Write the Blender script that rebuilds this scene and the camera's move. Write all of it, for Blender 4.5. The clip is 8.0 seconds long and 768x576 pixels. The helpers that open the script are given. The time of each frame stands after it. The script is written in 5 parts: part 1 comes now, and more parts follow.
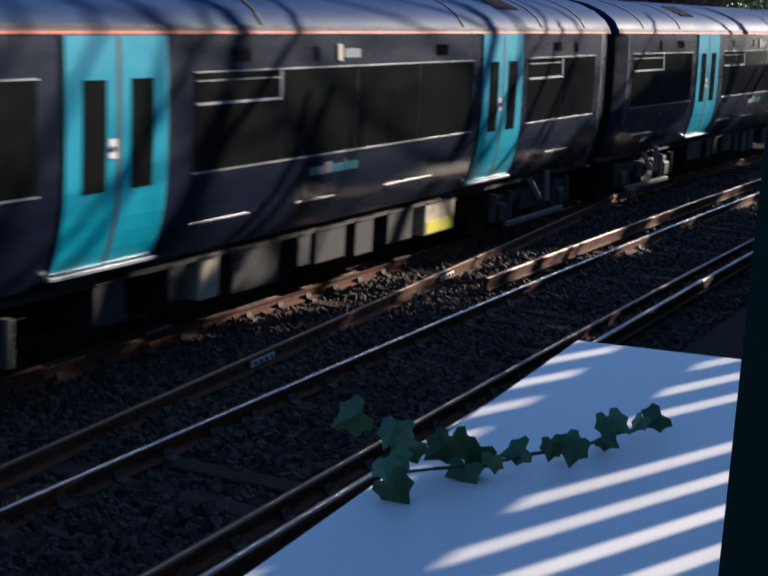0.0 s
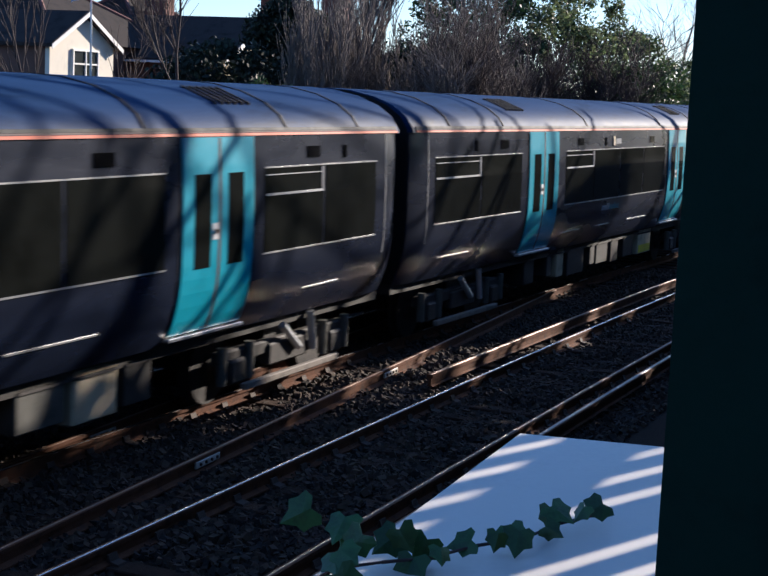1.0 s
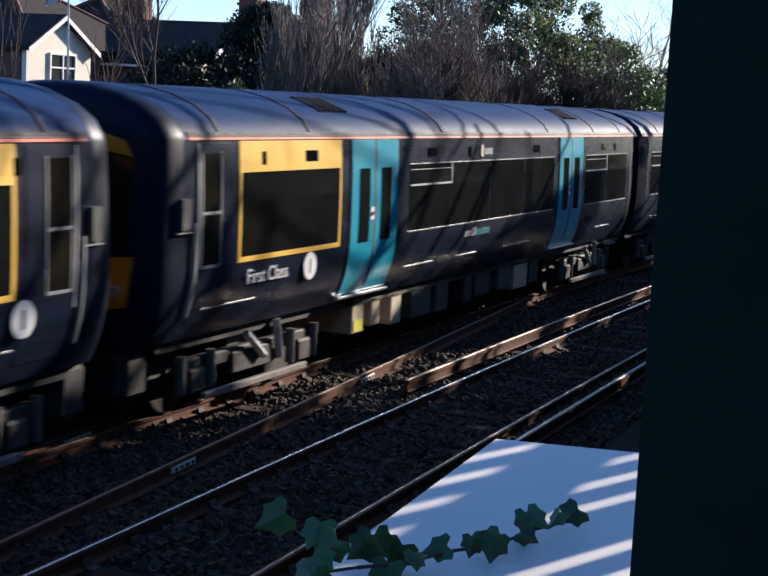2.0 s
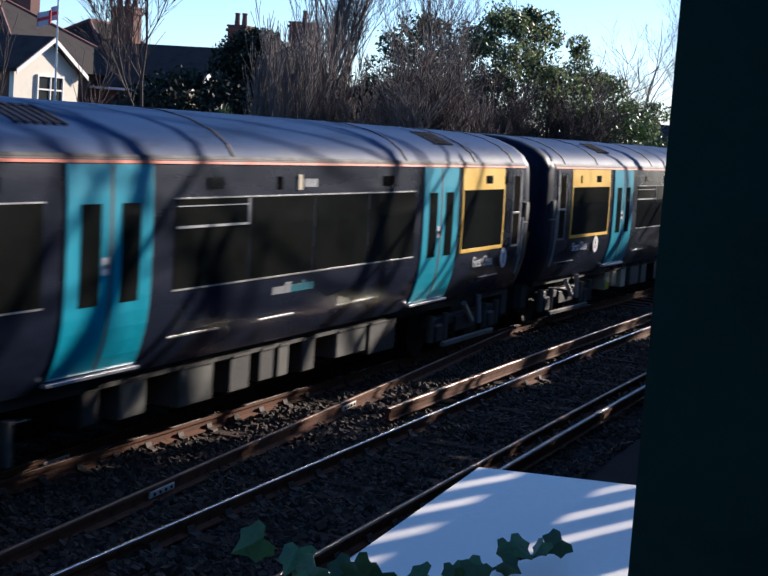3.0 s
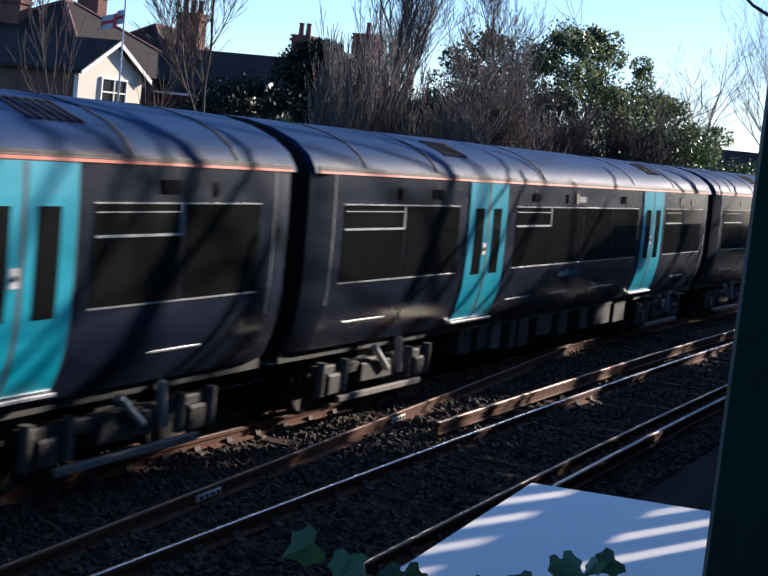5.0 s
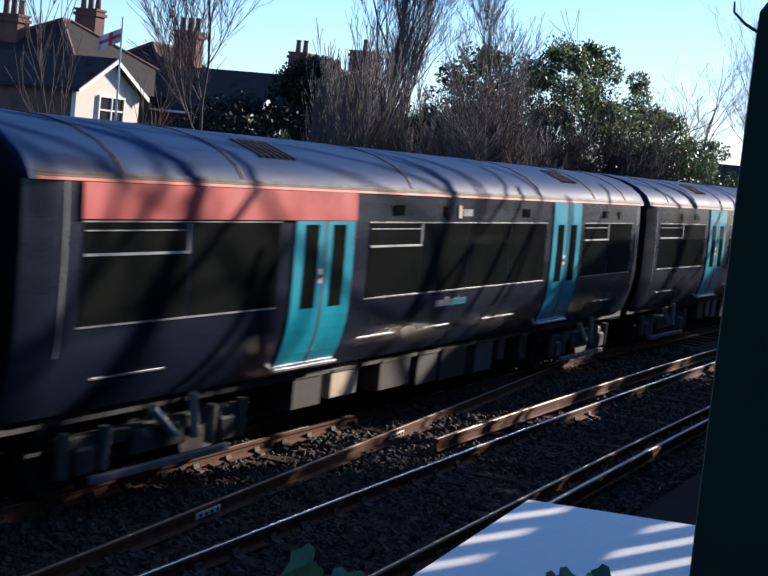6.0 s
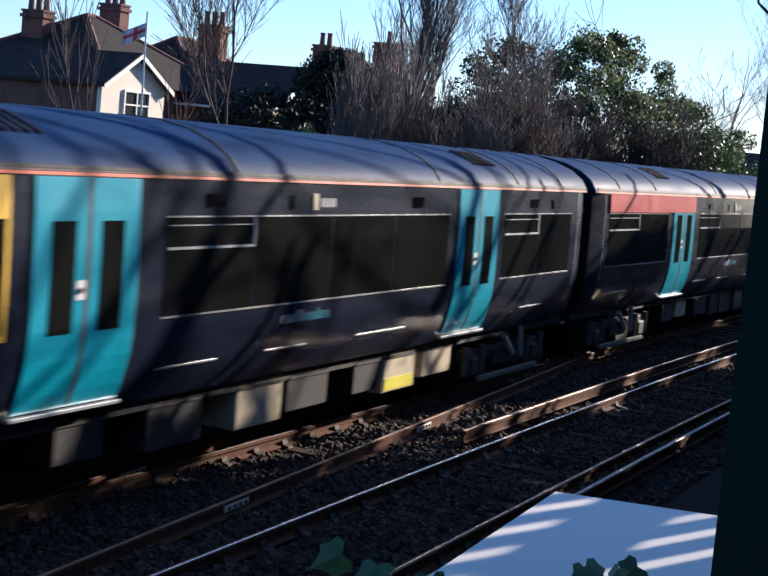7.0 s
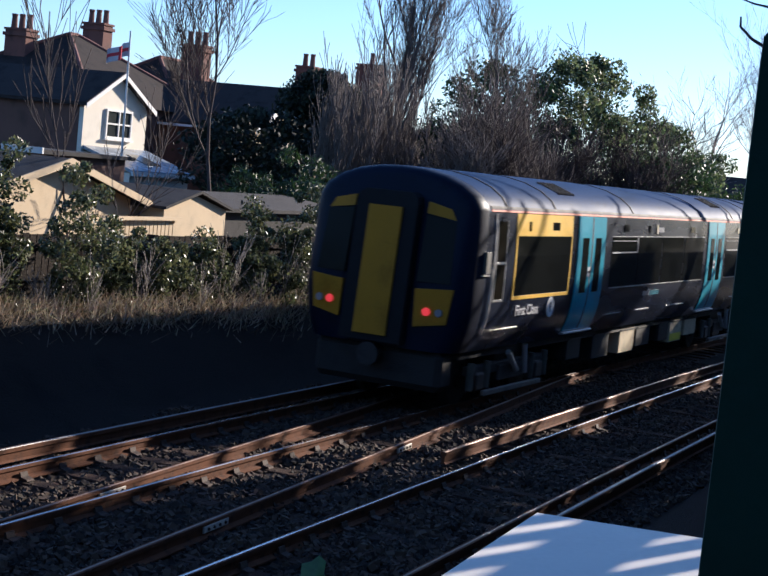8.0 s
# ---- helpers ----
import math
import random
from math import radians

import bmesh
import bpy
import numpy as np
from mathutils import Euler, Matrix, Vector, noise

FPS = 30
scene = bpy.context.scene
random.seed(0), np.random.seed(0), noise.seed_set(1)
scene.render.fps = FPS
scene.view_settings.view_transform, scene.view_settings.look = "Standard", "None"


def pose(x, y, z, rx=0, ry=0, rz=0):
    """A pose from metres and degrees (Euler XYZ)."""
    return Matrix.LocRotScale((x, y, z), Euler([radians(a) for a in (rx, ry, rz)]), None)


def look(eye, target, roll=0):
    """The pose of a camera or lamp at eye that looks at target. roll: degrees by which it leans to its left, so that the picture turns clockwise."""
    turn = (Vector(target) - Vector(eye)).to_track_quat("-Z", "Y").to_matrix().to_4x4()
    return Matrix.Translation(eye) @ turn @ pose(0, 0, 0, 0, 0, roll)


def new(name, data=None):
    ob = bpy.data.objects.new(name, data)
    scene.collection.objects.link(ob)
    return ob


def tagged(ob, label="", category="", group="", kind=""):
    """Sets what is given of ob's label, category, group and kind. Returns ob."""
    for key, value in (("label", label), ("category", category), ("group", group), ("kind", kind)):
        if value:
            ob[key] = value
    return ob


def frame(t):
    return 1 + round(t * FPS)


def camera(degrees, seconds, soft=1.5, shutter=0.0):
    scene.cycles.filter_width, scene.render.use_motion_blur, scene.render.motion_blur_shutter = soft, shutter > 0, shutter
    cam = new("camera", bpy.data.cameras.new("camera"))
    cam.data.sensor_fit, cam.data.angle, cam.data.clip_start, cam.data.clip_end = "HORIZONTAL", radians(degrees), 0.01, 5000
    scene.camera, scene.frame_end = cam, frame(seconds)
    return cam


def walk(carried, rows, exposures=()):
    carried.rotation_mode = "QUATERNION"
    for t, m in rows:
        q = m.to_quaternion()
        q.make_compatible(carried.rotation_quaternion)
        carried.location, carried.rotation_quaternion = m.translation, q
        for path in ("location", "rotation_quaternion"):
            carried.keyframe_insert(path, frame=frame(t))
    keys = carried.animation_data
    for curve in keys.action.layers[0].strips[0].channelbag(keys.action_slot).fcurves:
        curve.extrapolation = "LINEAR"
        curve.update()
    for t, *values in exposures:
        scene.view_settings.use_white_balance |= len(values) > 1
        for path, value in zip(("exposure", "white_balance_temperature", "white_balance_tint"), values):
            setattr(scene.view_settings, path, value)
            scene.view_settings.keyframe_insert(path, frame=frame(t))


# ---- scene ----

# ---------------------------------------------------------------- camera
cam = camera(28.56, 8.0, soft=1.6, shutter=0.22)
PATH = [
    (0.0, look((0.036, 0.007, 3.581), (8.911, 4.186, 1.635), 3.45)),
    (0.3, look((-0.008, -0.020, 3.588), (8.875, 4.300, 2.026), 2.00)),
    (0.5, look((-0.027, -0.026, 3.596), (8.906, 4.222, 2.126), 1.73)),
    (1.0, look((-0.037, -0.023, 3.595), (9.076, 3.888, 2.306), 2.67)),
    (1.5, look((-0.037, -0.024, 3.595), (9.100, 3.823, 2.285), 2.64)),
    (3.0, look((0.020, 0.000, 3.572), (9.254, 3.693, 2.523), 4.17)),
    (3.5, look((0.050, 0.018, 3.560), (9.167, 3.983, 2.484), 5.15)),
    (4.0, look((0.061, 0.021, 3.557), (9.146, 4.080, 2.567), 5.39)),
    (4.5, look((0.047, 0.024, 3.555), (9.135, 4.066, 2.521), 6.22)),
    (6.0, look((0.001, 0.005, 3.569), (9.111, 4.033, 2.684), 5.91)),
    (6.5, look((-0.029, -0.012, 3.580), (9.050, 4.075, 2.650), 5.41)),
    (7.0, look((-0.024, -0.005, 3.578), (9.012, 4.172, 2.623), 5.37)),
    (7.5, look((-0.022, -0.003, 3.576), (9.030, 4.141, 2.640), 5.50)),
    (8.0, look((-0.026, -0.001, 3.574), (9.068, 4.081, 2.770), 5.82)),
]
walk(cam, PATH, exposures=[(0.0, 1.26, 4690, 15), (8.0, 1.26, 4690, 15)])

# ---------------------------------------------------------------- light
SUN_AZ = math.atan2(-0.37, 0.93)      # towards the sun, from the x axis
SUN_EL = radians(20)
TO_SUN = Vector((math.cos(SUN_EL) * math.cos(SUN_AZ), math.cos(SUN_EL) * math.sin(SUN_AZ), math.sin(SUN_EL)))
world = bpy.data.worlds.new("sky")
scene.world = world
world.use_nodes = True
wt = world.node_tree
sky = wt.nodes.new("ShaderNodeTexSky")
sky.sky_type = "NISHITA"
sky.sun_disc = False
sky.sun_elevation = SUN_EL
sky.sun_rotation = math.pi / 2 - SUN_AZ
sky.air_density, sky.dust_density, sky.ozone_density = 1.0, 0.25, 2.0
wt.links.new(sky.outputs["Color"], wt.nodes["Background"].inputs["Color"])
wt.nodes["Background"].inputs["Strength"].default_value = 0.061
sun_data = bpy.data.lights.new("sun", "SUN")
sun_data.energy, sun_data.angle, sun_data.color = 5.0, radians(0.45), (1.0, 0.73, 0.42)
sun = new("sun", sun_data)
sun.matrix_basis = look(TO_SUN * 80, (0, 0, 0))


# ---------------------------------------------------------------- materials
def mat(name, colour, rough=0.6, metal=0.0, vary=0.25, scale=3.0, fine=40.0, bump=0.15, dark=None, coat=0.0, streak=None, rnd=0.0, spec=0.5):
    """A surface with blotches, fine grain and relief; dark: colour of the blotches."""
    m = bpy.data.materials.new(name)
    m.use_nodes = True
    nt = m.node_tree
    b = nt.nodes["Principled BSDF"]
    co = nt.nodes.new("ShaderNodeTexCoord")
    mp = nt.nodes.new("ShaderNodeMapping")
    nt.links.new(co.outputs["Object"], mp.inputs["Vector"])
    if streak:
        mp.inputs["Scale"].default_value = streak
    n1 = nt.nodes.new("ShaderNodeTexNoise")
    n1.inputs["Scale"].default_value, n1.inputs["Detail"].default_value = scale, 6
    n2 = nt.nodes.new("ShaderNodeTexNoise")
    n2.inputs["Scale"].default_value, n2.inputs["Detail"].default_value = fine, 4
    for n in (n1, n2):
        nt.links.new(mp.outputs["Vector"], n.inputs["Vector"])
    mix = nt.nodes.new("ShaderNodeMath")
    mix.operation = "MULTIPLY_ADD"
    nt.links.new(n2.outputs["Fac"], mix.inputs[0])
    mix.inputs[1].default_value = 0.35
    nt.links.new(n1.outputs["Fac"], mix.inputs[2])
    rp = nt.nodes.new("ShaderNodeValToRGB")
    c = Vector(colour)
    d = Vector(dark) if dark else c * (1 - vary * 1.6)
    e = c * (1 + vary * 0.6)
    rp.color_ramp.elements[0].position, rp.color_ramp.elements[0].color = 0.42, (*[max(v, 0) for v in d], 1)
    rp.color_ramp.elements[1].position, rp.color_ramp.elements[1].color = 0.92, (*[min(v, 0.95) for v in e], 1)
    mid = rp.color_ramp.elements.new(0.64)
    mid.color = (*c, 1)
    nt.links.new(mix.outputs[0], rp.inputs["Fac"])
    out = rp.outputs["Color"]
    if rnd:
        oi = nt.nodes.new("ShaderNodeObjectInfo")
        hs = nt.nodes.new("ShaderNodeHueSaturation")
        ma = nt.nodes.new("ShaderNodeMapRange")
        ma.inputs["To Min"].default_value, ma.inputs["To Max"].default_value = 1 - rnd, 1 + rnd
        nt.links.new(oi.outputs["Random"], ma.inputs["Value"])
        nt.links.new(ma.outputs["Result"], hs.inputs["Value"])
        nt.links.new(out, hs.inputs["Color"])
        out = hs.outputs["Color"]
    nt.links.new(out, b.inputs["Base Color"])
    b.inputs["Roughness"].default_value, b.inputs["Metallic"].default_value = rough, metal
    b.inputs["Coat Weight"].default_value = coat
    b.inputs["Specular IOR Level"].default_value = spec
    b.inputs["Coat Roughness"].default_value = 0.08
    rr = nt.nodes.new("ShaderNodeMapRange")
    rr.inputs["To Min"].default_value, rr.inputs["To Max"].default_value = max(rough - 0.12, 0.03), min(rough + 0.12, 1)
    nt.links.new(n1.outputs["Fac"], rr.inputs["Value"])
    nt.links.new(rr.outputs["Result"], b.inputs["Roughness"])
    if bump:
        bp = nt.nodes.new("ShaderNodeBump")
        bp.inputs["Strength"].default_value, bp.inputs["Distance"].default_value = bump, 0.02
        nt.links.new(n2.outputs["Fac"], bp.inputs["Height"])
        nt.links.new(bp.outputs["Normal"], b.inputs["Normal"])
    return m


def island_mat(name, dark, light, rough=0.8, trans=0.0):
    """Many small pieces joined in one mesh, each with a tone of its own."""
    m = bpy.data.materials.new(name)
    m.use_nodes = True
    nt = m.node_tree
    b = nt.nodes["Principled BSDF"]
    g = nt.nodes.new("ShaderNodeNewGeometry")
    rp = nt.nodes.new("ShaderNodeValToRGB")
    rp.color_ramp.elements[0].color, rp.color_ramp.elements[1].color = (*dark, 1), (*light, 1)
    nt.links.new(g.outputs["Random Per Island"], rp.inputs["Fac"])
    nz = nt.nodes.new("ShaderNodeTexNoise")
    nz.inputs["Scale"].default_value = 30
    mx = nt.nodes.new("ShaderNodeMix")
    mx.data_type, mx.blend_type = "RGBA", "MULTIPLY"
    mx.inputs["Factor"].default_value = 0.5
    nt.links.new(rp.outputs["Color"], mx.inputs["A"])
    nt.links.new(nz.outputs["Color"], mx.inputs["B"])
    nt.links.new(mx.outputs["Result"], b.inputs["Base Color"])
    b.inputs["Roughness"].default_value = rough
    if trans:
        tr = nt.nodes.new("ShaderNodeBsdfTranslucent")
        ms = nt.nodes.new("ShaderNodeMixShader")
        ms.inputs[0].default_value = trans
        nt.links.new(mx.outputs["Result"], tr.inputs["Color"])
        nt.links.new(b.outputs[0], ms.inputs[1])
        nt.links.new(tr.outputs[0], ms.inputs[2])
        nt.links.new(ms.outputs[0], nt.nodes["Material Output"].inputs["Surface"])
    return m


def glow(name, colour, strength):
    m = bpy.data.materials.new(name)
    m.use_nodes = True
    b = m.node_tree.nodes["Principled BSDF"]
    b.inputs["Base Color"].default_value = (*colour, 1)
    b.inputs["Emission Color"].default_value = (*colour, 1)
    b.inputs["Emission Strength"].default_value = strength
    return m


NAVY = mat("navy_paint", (0.009, 0.0132, 0.030), 0.27, 0, 0.35, 0.8, 14, 0.04, coat=0.1, spec=0.42, streak=(0.6, 1, 2.5))
ROOF = mat("roof_paint", (0.016, 0.038, 0.105), 0.55, 0.0, 0.35, 1.2, 9, 0.05, streak=(0.5, 2, 2), spec=0.03)
GREY_MARK = mat("faded_white_marking", (0.32, 0.33, 0.35), 0.5, 0, 0.2, 6, 60, 0.02)
NAVY_MARK = mat("blue_marking", (0.05, 0.20, 0.26), 0.4, 0, 0.2, 6, 60, 0.02)
DISPLAY = mat("black_display_glass", (0.004, 0.004, 0.005), 0.12, 0, 0.2, 6, 60, 0.0, spec=0.3)
CANTRAIL = mat("pale_cantrail_paint", (0.13, 0.10, 0.10), 0.7, 0, 0.25, 3, 30, 0.02, spec=0.1)
# cab end blue: navy darkened, shade on that face put into the colour
NOSE = mat("shaded_cab_blue", (0.004, 0.0075, 0.022), 0.45, 0, 0.3, 1.2, 20, 0.03, spec=0.12)
TEAL = mat("teal_door_paint", (0.032, 0.31, 0.44), 0.35, 0, 0.18, 1.5, 20, 0.03, coat=0.25)
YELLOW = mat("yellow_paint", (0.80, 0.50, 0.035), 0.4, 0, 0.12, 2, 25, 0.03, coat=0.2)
# darker copy of the yellow above: backlit shade of the cab end
SHADED_YELLOW = mat("shaded_cab_yellow", (0.36, 0.18, 0.009), 0.5, 0, 0.2, 2, 25, 0.03, spec=0.15)
RED = mat("red_paint", (0.45, 0.05, 0.045), 0.4, 0, 0.2, 2, 25, 0.03, coat=0.2)
SILVER = mat("silver_trim", (0.50, 0.50, 0.50), 0.32, 0.5, 0.15, 3, 40, 0.03)
ORANGE = mat("orange_cantrail_line", (0.50, 0.12, 0.06), 0.6, 0, 0.2, 3, 30, 0.02, spec=0.1)
WHITE = mat("white_paint", (0.75, 0.75, 0.75), 0.45, 0, 0.1, 3, 40, 0.03)
RUBBER = mat("black_rubber", (0.010, 0.010, 0.011), 0.7, 0, 0.3, 6, 60, 0.2, spec=0.2)
SEAL = mat("brown_door_seal", (0.16, 0.055, 0.035), 0.6, 0, 0.3, 6, 60, 0.1)
UNDER = mat("underframe_grime", (0.022, 0.019, 0.017), 0.8, 0, 0.5, 5, 50, 0.4)
BOGIE = mat("bogie_steel", (0.034, 0.029, 0.026), 0.7, 0.2, 0.5, 6, 60, 0.4)
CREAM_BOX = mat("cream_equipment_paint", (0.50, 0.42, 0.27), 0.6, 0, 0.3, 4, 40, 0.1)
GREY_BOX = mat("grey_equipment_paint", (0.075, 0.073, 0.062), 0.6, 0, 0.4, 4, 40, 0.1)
# the foot bar's sunlit look is put into this pale colour
LIT_BOGIE = mat("lit_bogie_paint", (0.17, 0.145, 0.12), 0.75, 0, 0.45, 6, 60, 0.3)
HAZARD = mat("hazard_yellow", (0.70, 0.62, 0.03), 0.5, 0, 0.2, 4, 40, 0.05)
TINT = mat("tinted_glass", (0.012, 0.013, 0.012), 0.06, 0, 0.3, 0.7, 6, 0.0)
CABGLASS = mat("cab_glass", (0.014, 0.013, 0.010), 0.10, 0, 0.3, 1, 6, 0.0, spec=0.05)
TAIL = glow("tail_lamp_red", (1.0, 0.05, 0.04), 0.28)
LENS = mat("lamp_lens", (0.25, 0.25, 0.27), 0.1, 0, 0.1, 5, 50, 0)
RUST = mat("rusty_rail_steel", (0.10, 0.042, 0.019), 0.9, 0.0, 0.4, 7, 70, 0.3, dark=(0.035, 0.018, 0.012), spec=0.2)
BRIGHT = mat("worn_rail_head", (0.58, 0.56, 0.54), 0.26, 1.0, 0.15, 3, 60, 0.03, streak=(0.4, 6, 6))
DULL = mat("dull_rail_head", (0.20, 0.13, 0.09), 0.45, 0.6, 0.4, 4, 60, 0.1, streak=(0.4, 6, 6))
DULLC = mat("dull_conductor_head", (0.30, 0.28, 0.26), 0.5, 0.7, 0.3, 4, 60, 0.1, streak=(0.4, 6, 6))
SLEEPER = mat("timber_sleeper", (0.034, 0.019, 0.012), 0.9, 0, 0.45, 5, 50, 0.5, streak=(6, 0.7, 3), rnd=0.35, spec=0.2)
CHAIR = mat("cast_iron_chair", (0.05, 0.03, 0.02), 0.8, 0.2, 0.4, 8, 80, 0.3)
LIT_PLATE = mat("sunlit_fishplate_steel", (0.55, 0.50, 0.42), 0.5, 0, 0.3, 8, 60, 0.1)
STONES = island_mat("ballast_stones", (0.007, 0.005, 0.004), (0.105, 0.068, 0.043), 0.95)
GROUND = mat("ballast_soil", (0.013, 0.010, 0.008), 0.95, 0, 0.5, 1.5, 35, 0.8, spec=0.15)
BOARD = mat("white_board_paint", (0.66, 0.62, 0.55), 0.5, 0, 0.06, 2, 60, 0.03)
POSTG = mat("dark_green_paint", (0.009, 0.032, 0.021), 0.7, 0, 0.3, 6, 60, 0.1, spec=0.25)
DARKWOOD = mat("dark_weathered_board", (0.028, 0.021, 0.016), 0.9, 0, 0.4, 4, 50, 0.4, streak=(5, 5, 0.6), rnd=0.3, spec=0.15)
FENCE = mat("weathered_fence_timber", (0.16, 0.12, 0.085), 0.85, 0, 0.4, 4, 50, 0.4, streak=(5, 5, 0.6), rnd=0.25)
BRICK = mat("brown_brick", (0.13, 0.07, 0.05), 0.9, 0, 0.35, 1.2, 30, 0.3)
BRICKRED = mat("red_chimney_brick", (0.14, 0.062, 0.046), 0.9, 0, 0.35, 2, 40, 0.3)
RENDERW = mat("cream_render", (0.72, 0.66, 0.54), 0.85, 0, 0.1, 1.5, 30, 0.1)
SLATE = mat("slate_roof", (0.034, 0.027, 0.024), 0.85, 0, 0.4, 2, 14, 0.4, rnd=0.2, spec=0.15)
TILE = mat("clay_tile_roof", (0.15, 0.06, 0.045), 0.8, 0, 0.4, 2, 18, 0.4)
GLAZE = mat("grey_glazed_roof", (0.22, 0.25, 0.29), 0.25, 0, 0.3, 2, 20, 0.05)
GABLEB = mat("sunlit_gable_brick", (0.42, 0.33, 0.20), 0.9, 0, 0.25, 2, 30, 0.2)
FASCIA = mat("white_timber", (0.72, 0.70, 0.66), 0.55, 0, 0.1, 3, 40, 0.05)
PANE = mat("window_glass", (0.04, 0.045, 0.045), 0.05, 0, 0.3, 1, 10, 0)
SHED = mat("cream_shed_boards", (0.58, 0.45, 0.27), 0.8, 0, 0.15, 2, 40, 0.15)
FELT = mat("roofing_felt", (0.05, 0.047, 0.045), 0.9, 0, 0.4, 3, 60, 0.3, spec=0.2)
BARK = mat("bare_bark", (0.14, 0.115, 0.10), 0.9, 0, 0.4, 5, 40, 0.4)
BARKD = mat("dark_bark", (0.06, 0.043, 0.038), 0.9, 0, 0.4, 5, 40, 0.4)
BARKL = mat("pale_bark", (0.30, 0.26, 0.22), 0.9, 0, 0.4, 5, 40, 0.4)
LEAF = island_mat("evergreen_leaves", (0.012, 0.03, 0.010), (0.07, 0.12, 0.035), 0.5, 0.3)
LEAFL = island_mat("pale_evergreen_leaves", (0.025, 0.045, 0.02), (0.24, 0.29, 0.13), 0.45, 0.5)
IVY = island_mat("ivy_leaves", (0.006, 0.014, 0.005), (0.28, 0.30, 0.13), 0.35, 0.3)
DARKHEDGE = island_mat("dark_conifer_leaves", (0.008, 0.014, 0.007), (0.03, 0.045, 0.02), 0.7, 0.1)
DRY = island_mat("dry_grass", (0.14, 0.10, 0.06), (0.62, 0.52, 0.36), 0.9, 0.2)
IVYBIG = mat("ivy_leaf_blade", (0.045, 0.10, 0.022), 0.4, 0, 0.4, 14, 80, 0.1, rnd=0.3)
FLAGW = mat("flag_white_cloth", (0.62, 0.56, 0.57), 0.9, 0, 0.1, 6, 80, 0.1)
FLAGR = mat("flag_red_cloth", (0.55, 0.06, 0.07), 0.9, 0, 0.1, 6, 80, 0.1)


# ---------------------------------------------------------------- mesh helpers
def mesh_of(name, verts, faces, material, smooth=False):
    me = bpy.data.meshes.new(name)
    me.from_pydata([tuple(v) for v in verts], [], faces)
    me.materials.append(material)
    if smooth:
        me.polygons.foreach_set("use_smooth", [True] * len(me.polygons))
    me.update()
    return me


def put(name, me, parent=None, label=""):
    ob = new(name, me)
    if parent:
        ob.parent = parent
    if label:
        ob["label"] = label
    return ob


def part(name, bm, material, parent=None, label="", smooth=False):
    me = bpy.data.meshes.new(name)
    bmesh.ops.recalc_face_normals(bm, faces=bm.faces)
    bm.to_mesh(me)
    bm.free()
    me.materials.append(material)
    if smooth:
        me.polygons.foreach_set("use_smooth", [True] * len(me.polygons))
        me.set_sharp_from_angle(angle=radians(40))
    return put(name, me, parent, label)


def thing(name, label, category, group="", at=(0, 0, 0), rz=0.0, kind=""):
    e = new(name)
    e.empty_display_size = 0.1
    e.matrix_basis = pose(*at, 0, 0, rz)
    return tagged(e, label, category, group, kind)


def box(bm, x0, x1, y0, y1, z0, z1, bevel=0.0):
    r = bmesh.ops.create_cube(bm, size=1.0, matrix=Matrix.Translation(((x0 + x1) / 2, (y0 + y1) / 2, (z0 + z1) / 2)) @ Matrix.Diagonal((x1 - x0, y1 - y0, z1 - z0, 1)))
    if bevel:
        es = list({e for v in r["verts"] for e in v.link_edges})
        bmesh.ops.bevel(bm, geom=es, offset=bevel, segments=1, affect="EDGES")
    return bm


def boxes(*rows, bevel=0.0):
    bm = bmesh.new()
    for r in rows:
        box(bm, *r, bevel=bevel)
    return bm


def cyl(bm, p, q, r0, r1=None, n=12):
    p, q = Vector(p), Vector(q)
    d = q - p
    m = Matrix.Translation((p + q) / 2) @ d.to_track_quat("Z", "Y").to_matrix().to_4x4()
    bmesh.ops.create_cone(bm, cap_ends=True, segments=n, radius1=r0, radius2=r0 if r1 is None else r1, depth=d.length, matrix=m)
    return bm


def prism(bm, outline, axis, a, b):
    """A flat outline pushed from a to b along an axis; outline in the other two axes."""
    def p(u, v, w):
        return {"x": (w, u, v), "y": (u, w, v), "z": (u, v, w)}[axis]
    lo = [bm.verts.new(p(u, v, a)) for u, v in outline]
    hi = [bm.verts.new(p(u, v, b)) for u, v in outline]
    bm.faces.new(lo)
    bm.faces.new(hi[::-1])
    n = len(lo)
    for i in range(n):
        bm.faces.new((lo[i], hi[i], hi[(i + 1) % n], lo[(i + 1) % n]))
    return bm


# ---------------------------------------------------------------- plan of the line
GAUGE = 1.435
NEAR_Y, FAR_Y = 4.966, 8.464           # near rail of each track at x = 15
BEND = 0.001793


def bow(x):
    """Sideways shift of the line along its curve; straight beyond both ends."""
    if x < 0:
        return -BEND * 112.5 + BEND * 15 * x
    if x > 90:
        return -BEND * 75 * 75 / 2 - BEND * 75 * (x - 90)
    return -BEND * (x - 15) ** 2 / 2


